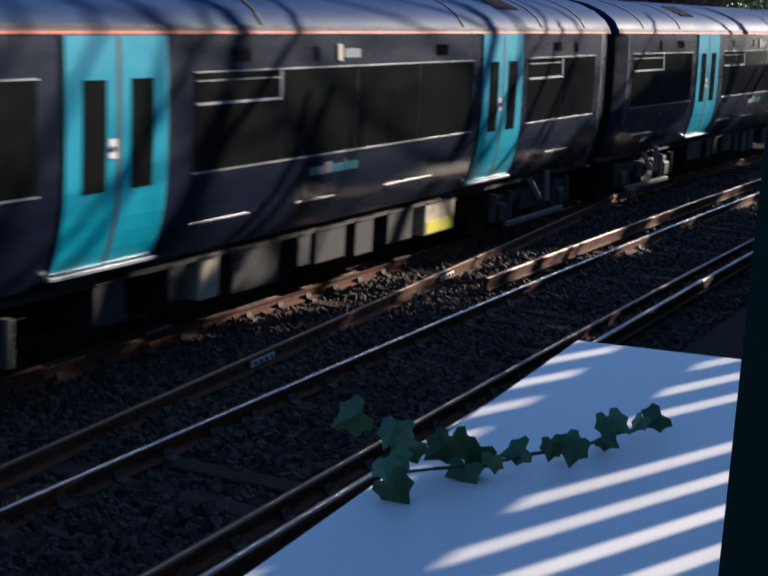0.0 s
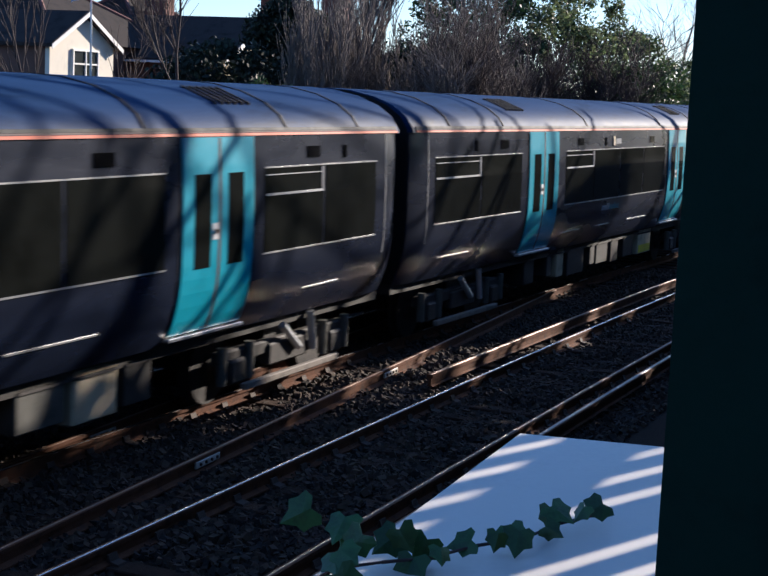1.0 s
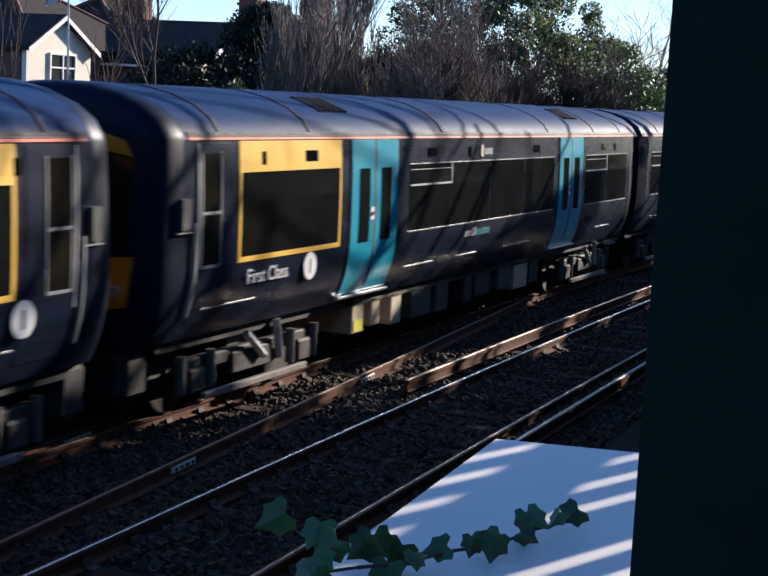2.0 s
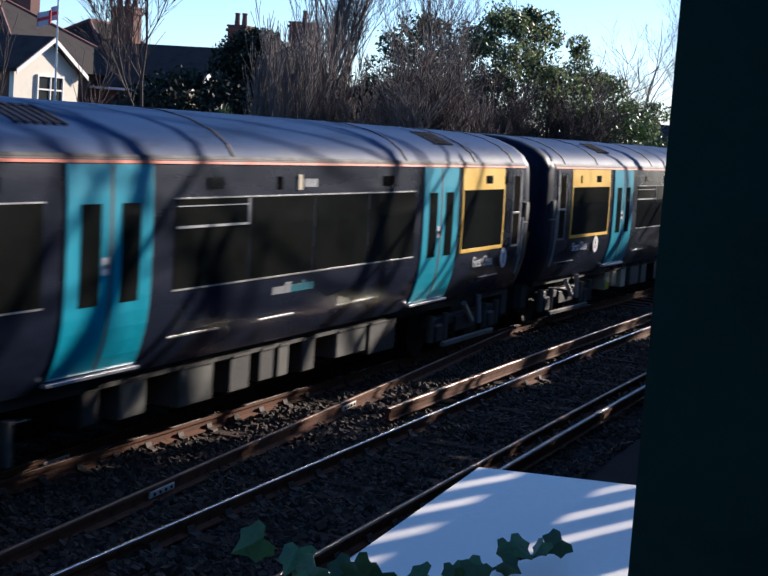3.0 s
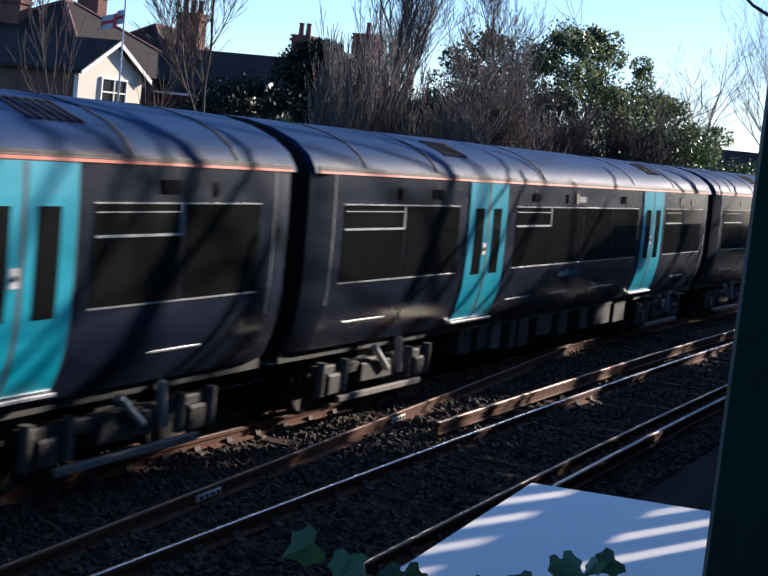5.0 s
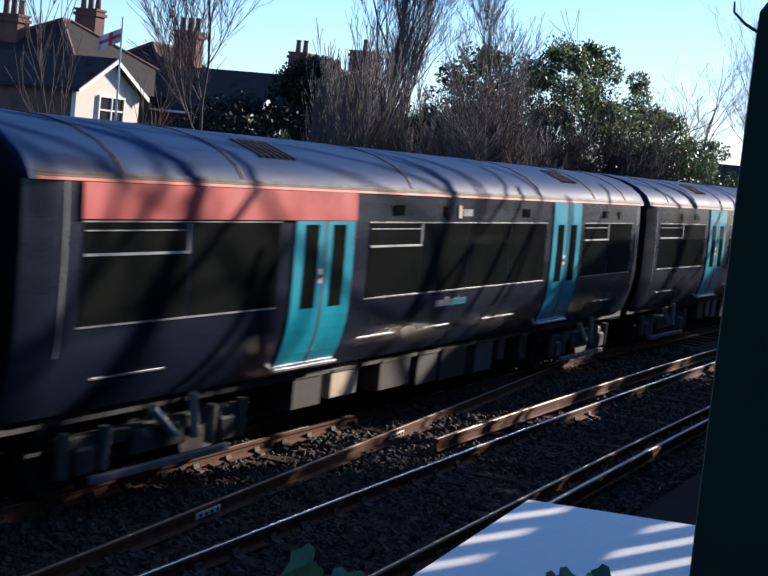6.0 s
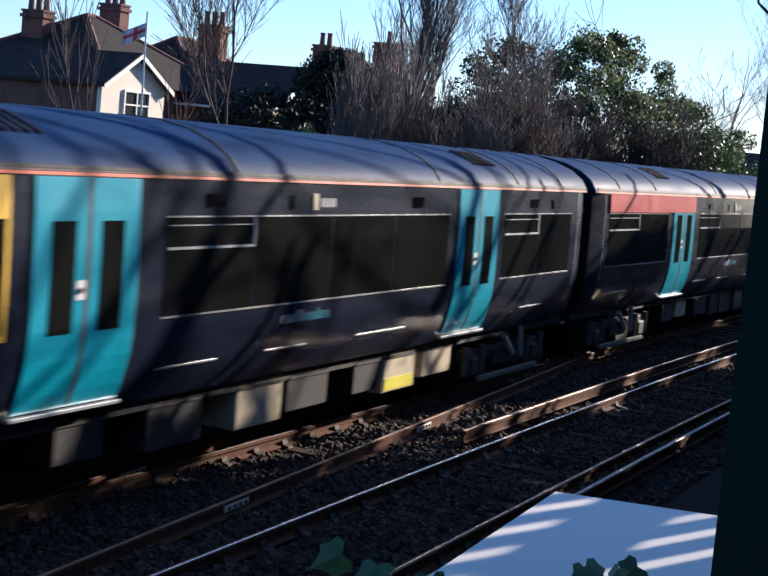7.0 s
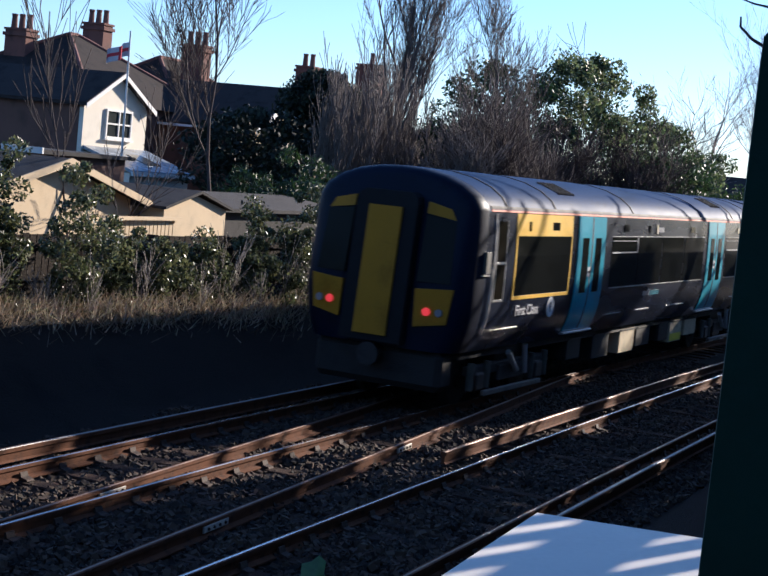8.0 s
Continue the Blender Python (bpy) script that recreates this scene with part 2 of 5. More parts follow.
def lay(name, outline, material, off, x0, x1, parent, label="", step=2.0, slope=0.0):
    """A rail of a given section laid along the curve."""
    n = max(2, int((x1 - x0) / step) + 1)
    vs, fs, k = [], [], len(outline)
    for i in range(n):
        x = x0 + (x1 - x0) * i / (n - 1)
        y = off + (slope * (x - 10) if slope else bow(x))
        vs += [(x, y + u, v) for u, v in outline]
    for i in range(n - 1):
        for j in range(k):
            fs.append((i * k + j, i * k + (j + 1) % k, (i + 1) * k + (j + 1) % k, (i + 1) * k + j))
    fs += [tuple(range(k))[::-1], tuple((n - 1) * k + j for j in range(k))]
    me = mesh_of(name, vs, fs, material)
    bm = bmesh.new()
    bm.from_mesh(me)
    bmesh.ops.recalc_face_normals(bm, faces=bm.faces)
    bm.to_mesh(me)
    bm.free()
    return put(name, me, parent, label)


RAIL_BODY = [(-0.07, -0.155), (0.07, -0.155), (0.07, -0.14), (0.012, -0.12), (0.012, -0.045), (0.035, -0.035), (0.035, -0.004), (-0.035, -0.004), (-0.035, -0.035), (-0.012, -0.045), (-0.012, -0.12), (-0.07, -0.14)]
RAIL_TOP = [(-0.013, -0.006), (0.013, -0.006), (0.013, -0.002), (0.008, 0.002), (-0.008, 0.002), (-0.013, -0.002)]
COND = [(-0.045, -0.08), (0.045, -0.08), (0.02, -0.06), (0.02, 0.02), (0.04, 0.03), (0.04, 0.071), (-0.04, 0.071), (-0.04, 0.03), (-0.02, 0.02), (-0.02, -0.06)]
COND_TOP = [(-0.020, 0.07), (0.020, 0.07), (0.015, 0.076), (-0.015, 0.076)]


def ground_z(x, y):
    """Terrace by the camera, the track bed, and the rising bank beyond."""
    v = y - bow(x)
    near = 1.9 * (1 - min(max((y - 1.3) / 1.2, 0), 1) ** 0.8) if y < 2.5 else 0.0
    z = -0.19 + near * 1.1
    if v > 10.9:
        u = min((v - 10.9) / 2.4, 1)
        z += 1.28 * u * u * (3 - 2 * u)
    if v > 16:
        z += min((v - 16) / 8, 1) * 0.55
    return z


def build_ground():
    xs = list(np.concatenate([[-2500, -600, -200, -80], np.arange(-40, 70, 1.0), [75, 85, 100, 130, 200, 500, 1200, 2500]]))
    ys = list(np.concatenate([[-2500, -500, -100, -30, -10, -4, 0], np.arange(1.0, 3.2, 0.15), np.arange(3.4, 18, 0.5), [20, 25, 30, 40, 60, 100, 300, 900, 2500]]))
    vs = []
    for x in xs:
        for y in ys:
            z = ground_z(float(x), float(y))
            if 3 < y < 40 and -40 < x < 70:
                z += noise.noise((x * 1.7, y * 1.7, 0)) * (0.03 if y < 11 else 0.14)
            vs.append((x, y, z))
    m = len(ys)
    fs = [(i * m + j, (i + 1) * m + j, (i + 1) * m + j + 1, i * m + j + 1) for i in range(len(xs) - 1) for j in range(m - 1)]
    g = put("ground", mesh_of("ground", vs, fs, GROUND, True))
    tagged(g, "dark stony soil and ballast beside the railway", "ground", kind="structure")
    return g


def build_track(name, off, x0, x1, label, third, side):
    t = thing(name, label, "railway track", "tracks", kind="structure")
    for k in (0, 1):
        r = lay("rail", RAIL_BODY, RUST, off + GAUGE * k, x0, x1, t, "rust-brown steel running rail")
        lay("rail_head", RAIL_TOP, DULL if (k == 0 and side < 0) else BRIGHT, off + GAUGE * k, x0, x1, r, "polished steel rail head")
    if third:
        o = off - 0.40 if side < 0 else off + GAUGE + 0.40
        r = lay("conductor_rail", COND, RUST, o, x0, x1, t, "raised conductor rail on insulators")
        lay("conductor_head", COND_TOP, DULLC, o, x0, x1, r, "worn top of the conductor rail")
    return t


def sleeper_mesh(length):
    bm = boxes((-0.125, 0.125, -length / 2, length / 2, -0.30, -0.155), bevel=0.012)
    me = bpy.data.meshes.new("sleeper")
    bm.to_mesh(me)
    bm.free()
    me.materials.append(SLEEPER)
    return me


def chair_mesh():
    bm = bmesh.new()
    prism(bm, [(-0.15, -0.155), (0.15, -0.155), (0.14, -0.135), (0.07, -0.12), (0.05, -0.07), (0.037, -0.07), (0.037, -0.14), (-0.037, -0.14), (-0.037, -0.07), (-0.05, -0.07), (-0.07, -0.12), (-0.14, -0.135)], "x", -0.06, 0.06)
    bmesh.ops.recalc_face_normals(bm, faces=bm.faces)
    me = bpy.data.meshes.new("chair")
    bm.to_mesh(me)
    bm.free()
    me.materials.append(CHAIR)
    return me


build_ground()
near_track = build_track("near_track", NEAR_Y, -45, 130, "rust-sided running rails on timber sleepers, near line", True, -1)
far_track = build_track("far_track", FAR_Y, -90, 140, "rust-sided running rails carrying the train", True, 1)
crossover = thing("crossover_track", "rusty rails of a crossover between the two lines", "railway track", "tracks", kind="structure")
for o in (7.05, 7.05 + GAUGE):
    r = lay("rail", RAIL_BODY, RUST, o, -14, 27.5, crossover, "rusty crossover rail", slope=0.068)
    lay("rail_head", RAIL_TOP, DULL, o, -14, 27.5, r, "dull brown rail head", slope=0.068)
for q, m, nm in ((COND, RUST, "conductor_rail"), (COND_TOP, DULL, "conductor_head")):
    lay(nm, q, m, NEAR_Y + GAUGE + 0.42, 17.5, 38, near_track, "short length of conductor rail" if q is COND else "worn top of the conductor rail")
SL, CH = sleeper_mesh(2.6), chair_mesh()
for trk, off in ((near_track, NEAR_Y), (far_track, FAR_Y)):
    for i in range(78):
        x = -6 + i * 0.68 + random.uniform(-0.03, 0.03)
        s = put("sleeper", SL, trk)
        s.matrix_basis = pose(x, off + GAUGE / 2 + bow(x) + random.uniform(-0.04, 0.04), random.uniform(-0.012, 0.004), 0, 0, random.uniform(-1.2, 1.2))
        if x < 26:
            for k in (0, 1):
                c = put("rail_chair", CH, trk)
                c.matrix_basis = pose(x, off + GAUGE * k + bow(x), 0)

for i in range(34):
    x = 2.3 + i * 0.68
    c = put("sleeper", SL, crossover)
    c.matrix_basis = pose(x, 7.05 + GAUGE / 2 + 0.068 * (x - 10), -0.016, 0, 0, 3.9)
# fishplates coloured pale to draw the sunlit spots on the rails
for x, k in ((12.6, 0), (12.95, 1), (10.4, 1), (18.0, 0)):
    y = 7.05 + GAUGE * k + 0.068 * (x - 10)
    f = part("fishplate", boxes((-0.26, 0.26, -0.040, -0.016, -0.105, -0.035), bevel=0.006), LIT_PLATE, crossover, "fishplate at a rail joint, sun put into its pale colour")
    f.matrix_basis = pose(x, y, 0, 0, 0, 3.9)
    for q in (-0.18, -0.06, 0.06, 0.18):
        bt = bmesh.new()
        cyl(bt, (q, -0.055, -0.07), (q, -0.038, -0.07), 0.016, 0.016, 6)
        part("bolt", bt, CHAIR, f)


def stones(name, n, x0, x1, y0, y1, z, label, size=(0.018, 0.042), skip=None):
    rs = np.random.RandomState(5)
    base = np.array([(-1, -1, -1), (1, -1, -1), (1, 1, -1), (-1, 1, -1), (-1, -1, 1), (1, -1, 1), (1, 1, 1), (-1, 1, 1)], float)
    quad = np.array([(0, 3, 2, 1), (4, 5, 6, 7), (0, 1, 5, 4), (1, 2, 6, 5), (2, 3, 7, 6), (3, 0, 4, 7)])
    vs, fs = [], []
    xs = x0 + (x1 - x0) * rs.rand(n) ** 1.25
    ys = y0 + (y1 - y0) * rs.rand(n)
    for i in range(n):
        s = rs.uniform(*size)
        v = base * (s * rs.uniform(0.6, 1.2, 3)) * rs.uniform(0.65, 1.1, (8, 3))
        a = Euler(rs.uniform(-3, 3, 3)).to_matrix()
        v = v @ np.array(a)
        x = xs[i]
        yy = ys[i] + bow(float(x))
        v += (x, yy, z(float(x), float(yy)) + rs.uniform(0, 0.03))
        fs.append(quad + len(vs) * 8)
        vs.append(v)
    V, F = np.concatenate(vs), np.concatenate(fs)
    ob = put(name, mesh_of(name, V.tolist(), F.tolist(), STONES))
    return tagged(ob, label, "ballast", kind="stuff")


def bed(x, y):
    """Height of the stones: heaped over the sleepers in places."""
    n = noise.noise((x * 0.8, y * 1.1, 3.0)) + 0.4 * noise.noise((x * 2.3, y * 2.3, 7.0))
    return -0.222 + 0.075 * min(max(n + 0.45, 0), 1)


stones("ballast", 70000, 4.5, 34, 4.0, 11.2, bed, "loose grey-brown ballast stones between the rails")


# ---------------------------------------------------------------- the train
PROFILE = [(1.20, 0.93), (1.25, 1.03), (1.315, 1.2), (1.37, 1.42), (1.398, 1.68), (1.40, 2.0), (1.395, 2.35), (1.38, 2.75), (1.36, 3.06), (1.335, 3.13), (1.24, 3.27), (1.04, 3.41), (0.74, 3.525), (0.38, 3.595), (0.0, 3.615)]


def half_width(z):
    for (w0, z0), (w1, z1) in zip(PROFILE, PROFILE[1:]):
        if z <= z1:
            u = (z - z0) / (z1 - z0)
            return w0 + (w1 - w0) * u
    return 0.0


def shell(bm, x0, x1, z0, z1, inset=0.0):
    """The bodyside and roof between two heights, both sides, closed below."""
    right = [(half_width(z0) - inset, z0)] + [(w - inset, z) for w, z in PROFILE if z0 < z < z1 - 1e-6]
    if z1 < 3.61:
        right.append((half_width(z1) - inset, z1))
        left = [(-w, z) for w, z in right[::-1]]
    else:
        right.append((0.0, 3.615 - inset))
        left = [(-w, z) for w, z in right[-2::-1]]
    return prism(bm, right + left, "x", x0, x1)


def patch(bm, x0, x1, z0, z1, out=0.004, deep=0.02, side=-1, n=6):
    """A panel that follows the bodyside, proud by `out`."""
    zs = [z0 + (z1 - z0) * i / n for i in range(n + 1)]
    a = [bm.verts.new((x0, side * (half_width(z) + out), z)) for z in zs]
    b = [bm.verts.new((x1, side * (half_width(z) + out), z)) for z in zs]
    c = [bm.verts.new((x0, side * (half_width(z) + out - deep), z)) for z in zs]
    d = [bm.verts.new((x1, side * (half_width(z) + out - deep), z)) for z in zs]
    for i in range(n):
        bm.faces.new((a[i], b[i], b[i + 1], a[i + 1]))
        bm.faces.new((c[i], a[i], a[i + 1], c[i + 1]))
        bm.faces.new((b[i], d[i], d[i + 1], b[i + 1]))
    bm.faces.new((a[0], c[0], d[0], b[0]))
    bm.faces.new((a[n], b[n], d[n], c[n]))
    return bm


def text_mesh(s, size):
    cu = bpy.data.curves.new("lettering", "FONT")
    cu.body, cu.size, cu.extrude = s, size, 0.002
    ob = bpy.data.objects.new("lettering", cu)
    me = bpy.data.meshes.new_from_object(ob)
    bpy.data.objects.remove(ob)
    return me


DOORS = (4.95, 14.03)                  # from the rear coupling to each doorway
DOOR_W, CAR = 1.52, 20.0
WIN_LO, WIN_HI = 1.765, 2.70


def build_door(car, x, side):
    for k in (0, 1):
        x0 = x + 0.012 + k * DOOR_W / 2
        x1 = x0 + DOOR_W / 2 - 0.022
        leaf = part("door_leaf", patch(bmesh.new(), x0, x1, 1.04, 3.05, 0.022, 0.04, side, 14), TEAL, car, "teal-blue sliding door leaf")
        wx = x0 + (0.23 if k == 0 else 0.17)
        part("door_window", patch(bmesh.new(), wx, wx + 0.33, 1.72, 2.68, 0.027, 0.01, side, 6), TINT, leaf, "narrow dark door window")
        part("door_edge_seal", patch(bmesh.new(), x1 - 0.012 if k == 0 else x0 - 0.008, x1 + 0.006 if k == 0 else x0 + 0.010, 1.06, 3.04, 0.026, 0.012, side, 14), RUBBER if k else SEAL, leaf, "edge seal of the door leaf")
        if k == 0:
            bp = part("button_plate", patch(bmesh.new(), x1 - 0.14, x1 - 0.03, 2.0, 2.17, 0.028, 0.01, side, 2), WHITE, leaf, "white door button plate")
            bm = bmesh.new()
            y = side * (half_width(2.08) + 0.03)
            cyl(bm, (x1 - 0.085, y, 2.085), (x1 - 0.085, y + side * 0.012, 2.085), 0.028, 0.024, 10)
            part("door_button", bm, RUBBER, bp)
    part("door_frame", patch(patch(patch(bmesh.new(), x - 0.03, x + 0.006, 1.04, 3.06, 0.008, 0.02, side, 14), x + DOOR_W - 0.006, x + DOOR_W + 0.03, 1.04, 3.06, 0.008, 0.02, side, 14), x, x + DOOR_W, 3.052, 3.064, 0.012, 0.02, side, 1), RUBBER, car, "dark door surround")
    w = half_width(1.03)
    part("door_step", boxes((x - 0.02, x + DOOR_W + 0.02, side * (w + 0.02) - 0.045, side * (w + 0.02) + 0.045, 0.985, 1.022), bevel=0.006), SILVER, car, "worn pale door step")


def build_window(car, x0, x1, side, hopper, frame_mat):
    w = part("window", patch(bmesh.new(), x0, x1, WIN_LO, WIN_HI, 0.006, 0.02, side, 6), TINT, car, "dark tinted saloon window")
    bm = bmesh.new()
    if frame_mat is YELLOW:
        for a, b, c, d in ((x0 - 0.05, x1 + 0.05, WIN_LO - 0.06, WIN_LO), (x0 - 0.05, x0, WIN_LO, WIN_HI), (x1, x1 + 0.05, WIN_LO, WIN_HI)):
            patch(bm, a, b, c, d, 0.009, 0.02, side, 3)
    else:
        patch(bm, x0 - 0.02, x1 + 0.02, WIN_LO - 0.018, WIN_LO, 0.012, 0.02, side, 1)
        part("window_head", patch(bmesh.new(), x0 - 0.02, x1 + 0.02, WIN_HI, WIN_HI + 0.014, 0.012, 0.02, side, 1), frame_mat, w, "thin pale window head")
    part("window_frame", bm, frame_mat, w, "yellow window frame" if frame_mat is YELLOW else "thin pale window sill")
    if hopper:
        bm = bmesh.new()
        h0, h1 = x0 + 0.02, x1 - 0.03
        for a, b, c, d in ((h0, h1, 2.395, 2.42), (h0, h1, 2.62, 2.63), (h1 - 0.03, h1, 2.42, 2.69)):
            patch(bm, a, b, c, d, 0.018, 0.015, side, 1)
        part("hopper_window_frame", bm, GREY_MARK, w, "pale frame of the opening top light")


WHEELS = []


def build_bogie(car, x, key):
    bg = new("bogie")
    bg.parent = car
    bg.matrix_basis = pose(x, 0, 0)
    for s in (-1, 1):
        bm = boxes((-1.65, 1.65, s * 1.06 - 0.06, s * 1.06 + 0.06, 0.50, 0.66), (-0.5, 0.5, s * 1.09 - 0.07, s * 1.09 + 0.07, 0.36, 0.62), bevel=0.02)
        part("side_frame", bm, BOGIE, bg, "grimy steel bogie side frame")
        for a in (-1.3, 1.3):
            part("axle_box", boxes((a - 0.17, a + 0.17, s * 1.1 - 0.09, s * 1.1 + 0.09, 0.28, 0.56), bevel=0.03), BOGIE, bg)
        for a in (-1.62, -0.98, 0.98, 1.62):
            part("coil_spring", cyl(bmesh.new(), (a, s * 1.14, 0.30), (a, s * 1.14, 0.72), 0.06, 0.06, 10), GREY_BOX, bg, "dusty grey spring")
        part("foot_bar", boxes((-1.25, 1.25, s * 1.22 - 0.035, s * 1.22 + 0.035, 0.20, 0.28), bevel=0.01), LIT_BOGIE, bg, "pale bar below the bogie")
        bm = bmesh.new()
        cyl(bm, (-0.28, s * 1.20, 0.82), (0.18, s * 1.20, 0.5), 0.045, 0.045, 8)
        cyl(bm, (0.5, s * 1.18, 0.9), (0.62, s * 1.18, 0.42), 0.05, 0.05, 8)
        part("damper", bm, SILVER, bg, "pale hydraulic damper")
    for a in (-1.3, 1.3):
        bm = bmesh.new()
        for s in (-1, 1):
            cyl(bm, (0, s * 0.70, 0), (0, s * 0.80, 0), 0.42, 0.42, 20)
            cyl(bm, (0, s * 0.66, 0), (0, s * 0.70, 0), 0.45, 0.45, 20)
            cyl(bm, (0, s * 0.80, 0), (0, s * 0.84, 0), 0.16, 0.13, 10)
        cyl(bm, (0, -0.7, 0), (0, 0.7, 0), 0.08, 0.08, 8)
        w = part("wheelset", bm, BOGIE, bg)
        w.matrix_basis = pose(a, 0, 0.42)
        WHEELS.append((w, a))
    part("bolster", boxes((-0.35, 0.35, -1.0, 1.0, 0.55, 0.9)), UNDER, bg)


def build_car(kind, seed):
    """kind: 'cab_rear', 'cab_front', 'red' or 'plain'. Rear coupling at -10 m, front at +10 m."""
    rs = random.Random(seed)
    label = {"cab_rear": "dark navy driving carriage, teal doors, yellow cab end and first-class band",
             "cab_front": "dark navy driving carriage with teal doors and yellow first-class band",
             "red": "dark navy carriage with teal doors and a red band",
             "plain": "dark navy passenger carriage with teal-blue doors"}[kind]
    car = thing("train_carriage", label, "train carriage", "carriages of the train")
    rear, front = -9.74, 9.74
    b0, b1 = rear, front
    if kind == "cab_rear":
        b0 = -9.15
    if kind == "cab_front":
        b1 = 9.15
    f0 = b0 if kind == "cab_rear" else b0 + 0.5
    f1 = b1 if kind == "cab_front" else b1 - 0.5
    for xa, xb in ((f0, b0), (f1, b1)):
        if abs(xb - xa) > 0.1:
            bm = bmesh.new()
            ring = [(w, z) for w, z in PROFILE if z < 3.06] + [(1.36, 3.06)]
            ring += [(-w, z) for w, z in ring[::-1]]
            rows = [[bm.verts.new((xa + (xb - xa) * u, w * k, z)) for w, z in ring] for u, k in ((0, 1.0), (0.55, 0.985), (1.0, 0.945))]
            for r0, r1 in zip(rows, rows[1:]):
                for i in range(len(ring)):
                    j = (i + 1) % len(ring)
                    bm.faces.new((r0[i], r0[j], r1[j], r1[i]))
            bm.faces.new(rows[-1])
            part("tapered_end", bm, NAVY, car, "tapered navy carriage end", True)
            for s in (-1, 1):
                part("corner_line", patch(bmesh.new(), min(xa, xa + 0.02), max(xa, xa + 0.02), 1.5, 3.06, 0.006, 0.02, s, 8), SILVER, car, "thin pale line at the carriage end")
    part("body", shell(bmesh.new(), f0, f1, 0.93, 3.06), NAVY, car, "dark navy painted bodyside", True)
    part("roof", shell(bmesh.new(), b0 + 0.01, b1 - 0.01, 3.06, 3.615), ROOF, car, "dusty blue-grey curved roof", True)
    # roof joints and raised pods
    for x in (-8.4, -6.2, -1.8, 3.4, 6.4, 8.4):
        bm = bmesh.new()
        outline = [(w + 0.012, z + 0.008) for w, z in PROFILE if z > 3.1]
        inner = [(w - 0.01, z - 0.01) for w, z in PROFILE if z > 3.1]
        for s in (-1, 1):
            prism(bm, [(s * u, v) for u, v in outline + inner[::-1]], "x", x, x + 0.035)
        part("roof_joint", bm, RUBBER, car, "dark joint across the roof")
    for x in (-5.4, 5.2):
        for s in (-1, 1):
            for i in range(6):
                bm = bmesh.new()
                m = Matrix.Translation((x + i * 0.15, s * 0.88, 3.474)) @ Euler((s * -0.36, 0, 0)).to_matrix().to_4x4() @ Matrix.Diagonal((0.035, 0.46, 0.03, 1))
                bmesh.ops.create_cube(bm, size=1, matrix=m)
                part("vent_slat", bm, RUBBER, car, "dark slat of a roof vent")
    for s in (-1, 1):
        gut = bmesh.new()
        patch(gut, b0 + 0.1, b1 - 0.1, 3.094, 3.112, 0.012, 0.03, s, 1)
        part("cantrail_stripe", gut, CANTRAIL, car, "pale grey strip along the cantrail")
        part("orange_line", patch(bmesh.new(), b0 + 0.1, b1 - 0.1, 3.062, 3.090, 0.014, 0.03, s, 1), ORANGE, car, "thin orange line under the roof")
        part("gutter", patch(bmesh.new(), b0 + 0.1, b1 - 0.1, 3.114, 3.145, 0.016, 0.04, s, 1), RUBBER, car, "dark rain gutter")
        for d in DOORS:
            build_door(car, d - 10, s)
        # saloon windows
        spans = [(-9.0, -5.35, 2), (-3.1, 3.75, 4), (5.8, 8.95, 2)]
        for a, b, n in spans:
            cab_end = (kind == "cab_rear" and b < -4) or (kind == "cab_front" and a > 4)
            if cab_end:
                a, b = (a + 1.05, b) if kind == "cab_rear" else (a, b - 1.05)
                n = 1
            for i in range(n):
                w = (b - a) / n
                build_window(car, a + i * w + 0.03, a + (i + 1) * w - 0.03, s, (not cab_end) and i == 0, YELLOW if cab_end else SILVER)
            if cab_end:
                part("first_class_band", patch(bmesh.new(), a - 0.02, b + 0.02, WIN_HI + 0.002, 3.05, 0.008, 0.02, s, 3), YELLOW, car, "yellow band above the windows")
            if kind == "red" and b < -4:
                part("red_band", patch(bmesh.new(), a - 0.02, -10 + DOORS[0] + DOOR_W + 0.02, WIN_HI + 0.03, 3.055, 0.03, 0.03, s, 3), RED, car, "faded red band above windows and door")
        for x in (-6.35, -2.4, 2.5, 6.9):
            part("indicator", patch(bmesh.new(), x, x + 0.34, 2.80, 2.93, 0.012, 0.015, s, 2), DISPLAY, car, "small black destination display")
        for x in (-7.45, -0.72, 7.9):
            part("side_lamp", patch(bmesh.new(), x, x + 0.10, 2.78, 2.93, 0.012, 0.015, s, 2), DISPLAY, car)
        part("door_lamp", patch(bmesh.new(), -0.20, -0.10, 2.77, 2.95, 0.02, 0.025, s, 2), CREAM_BOX, car, "cream door warning lamp")
        bm = bmesh.new()
        for i in range(5):
            patch(bm, 0.0 + i * 0.075, 0.052 + i * 0.075, 2.80, 2.90, 0.004, 0.006, s, 1)
        part("carriage_number", bm, GREY_MARK, car, "faded white carriage number")
        # operator marking: plain bars, pale then blue-green
        x = -0.72
        for i, (w, top) in enumerate(((0.075, 0), (0.085, 0), (0.085, 0), (0.055, 1), (0.085, 1), (0.08, 0), (0.08, 0), (0.075, 0), (0.055, 1), (0.08, 0), (0.05, 0), (0.085, 0))):
            part("side_marking", patch(bmesh.new(), x, x + w, 1.535, 1.665 if top else 1.625, 0.004, 0.006, s, 1), GREY_MARK if i < 5 else NAVY_MARK, car, "faded white operator marking" if i < 5 else "blue-green operator marking")
            x += w + 0.022
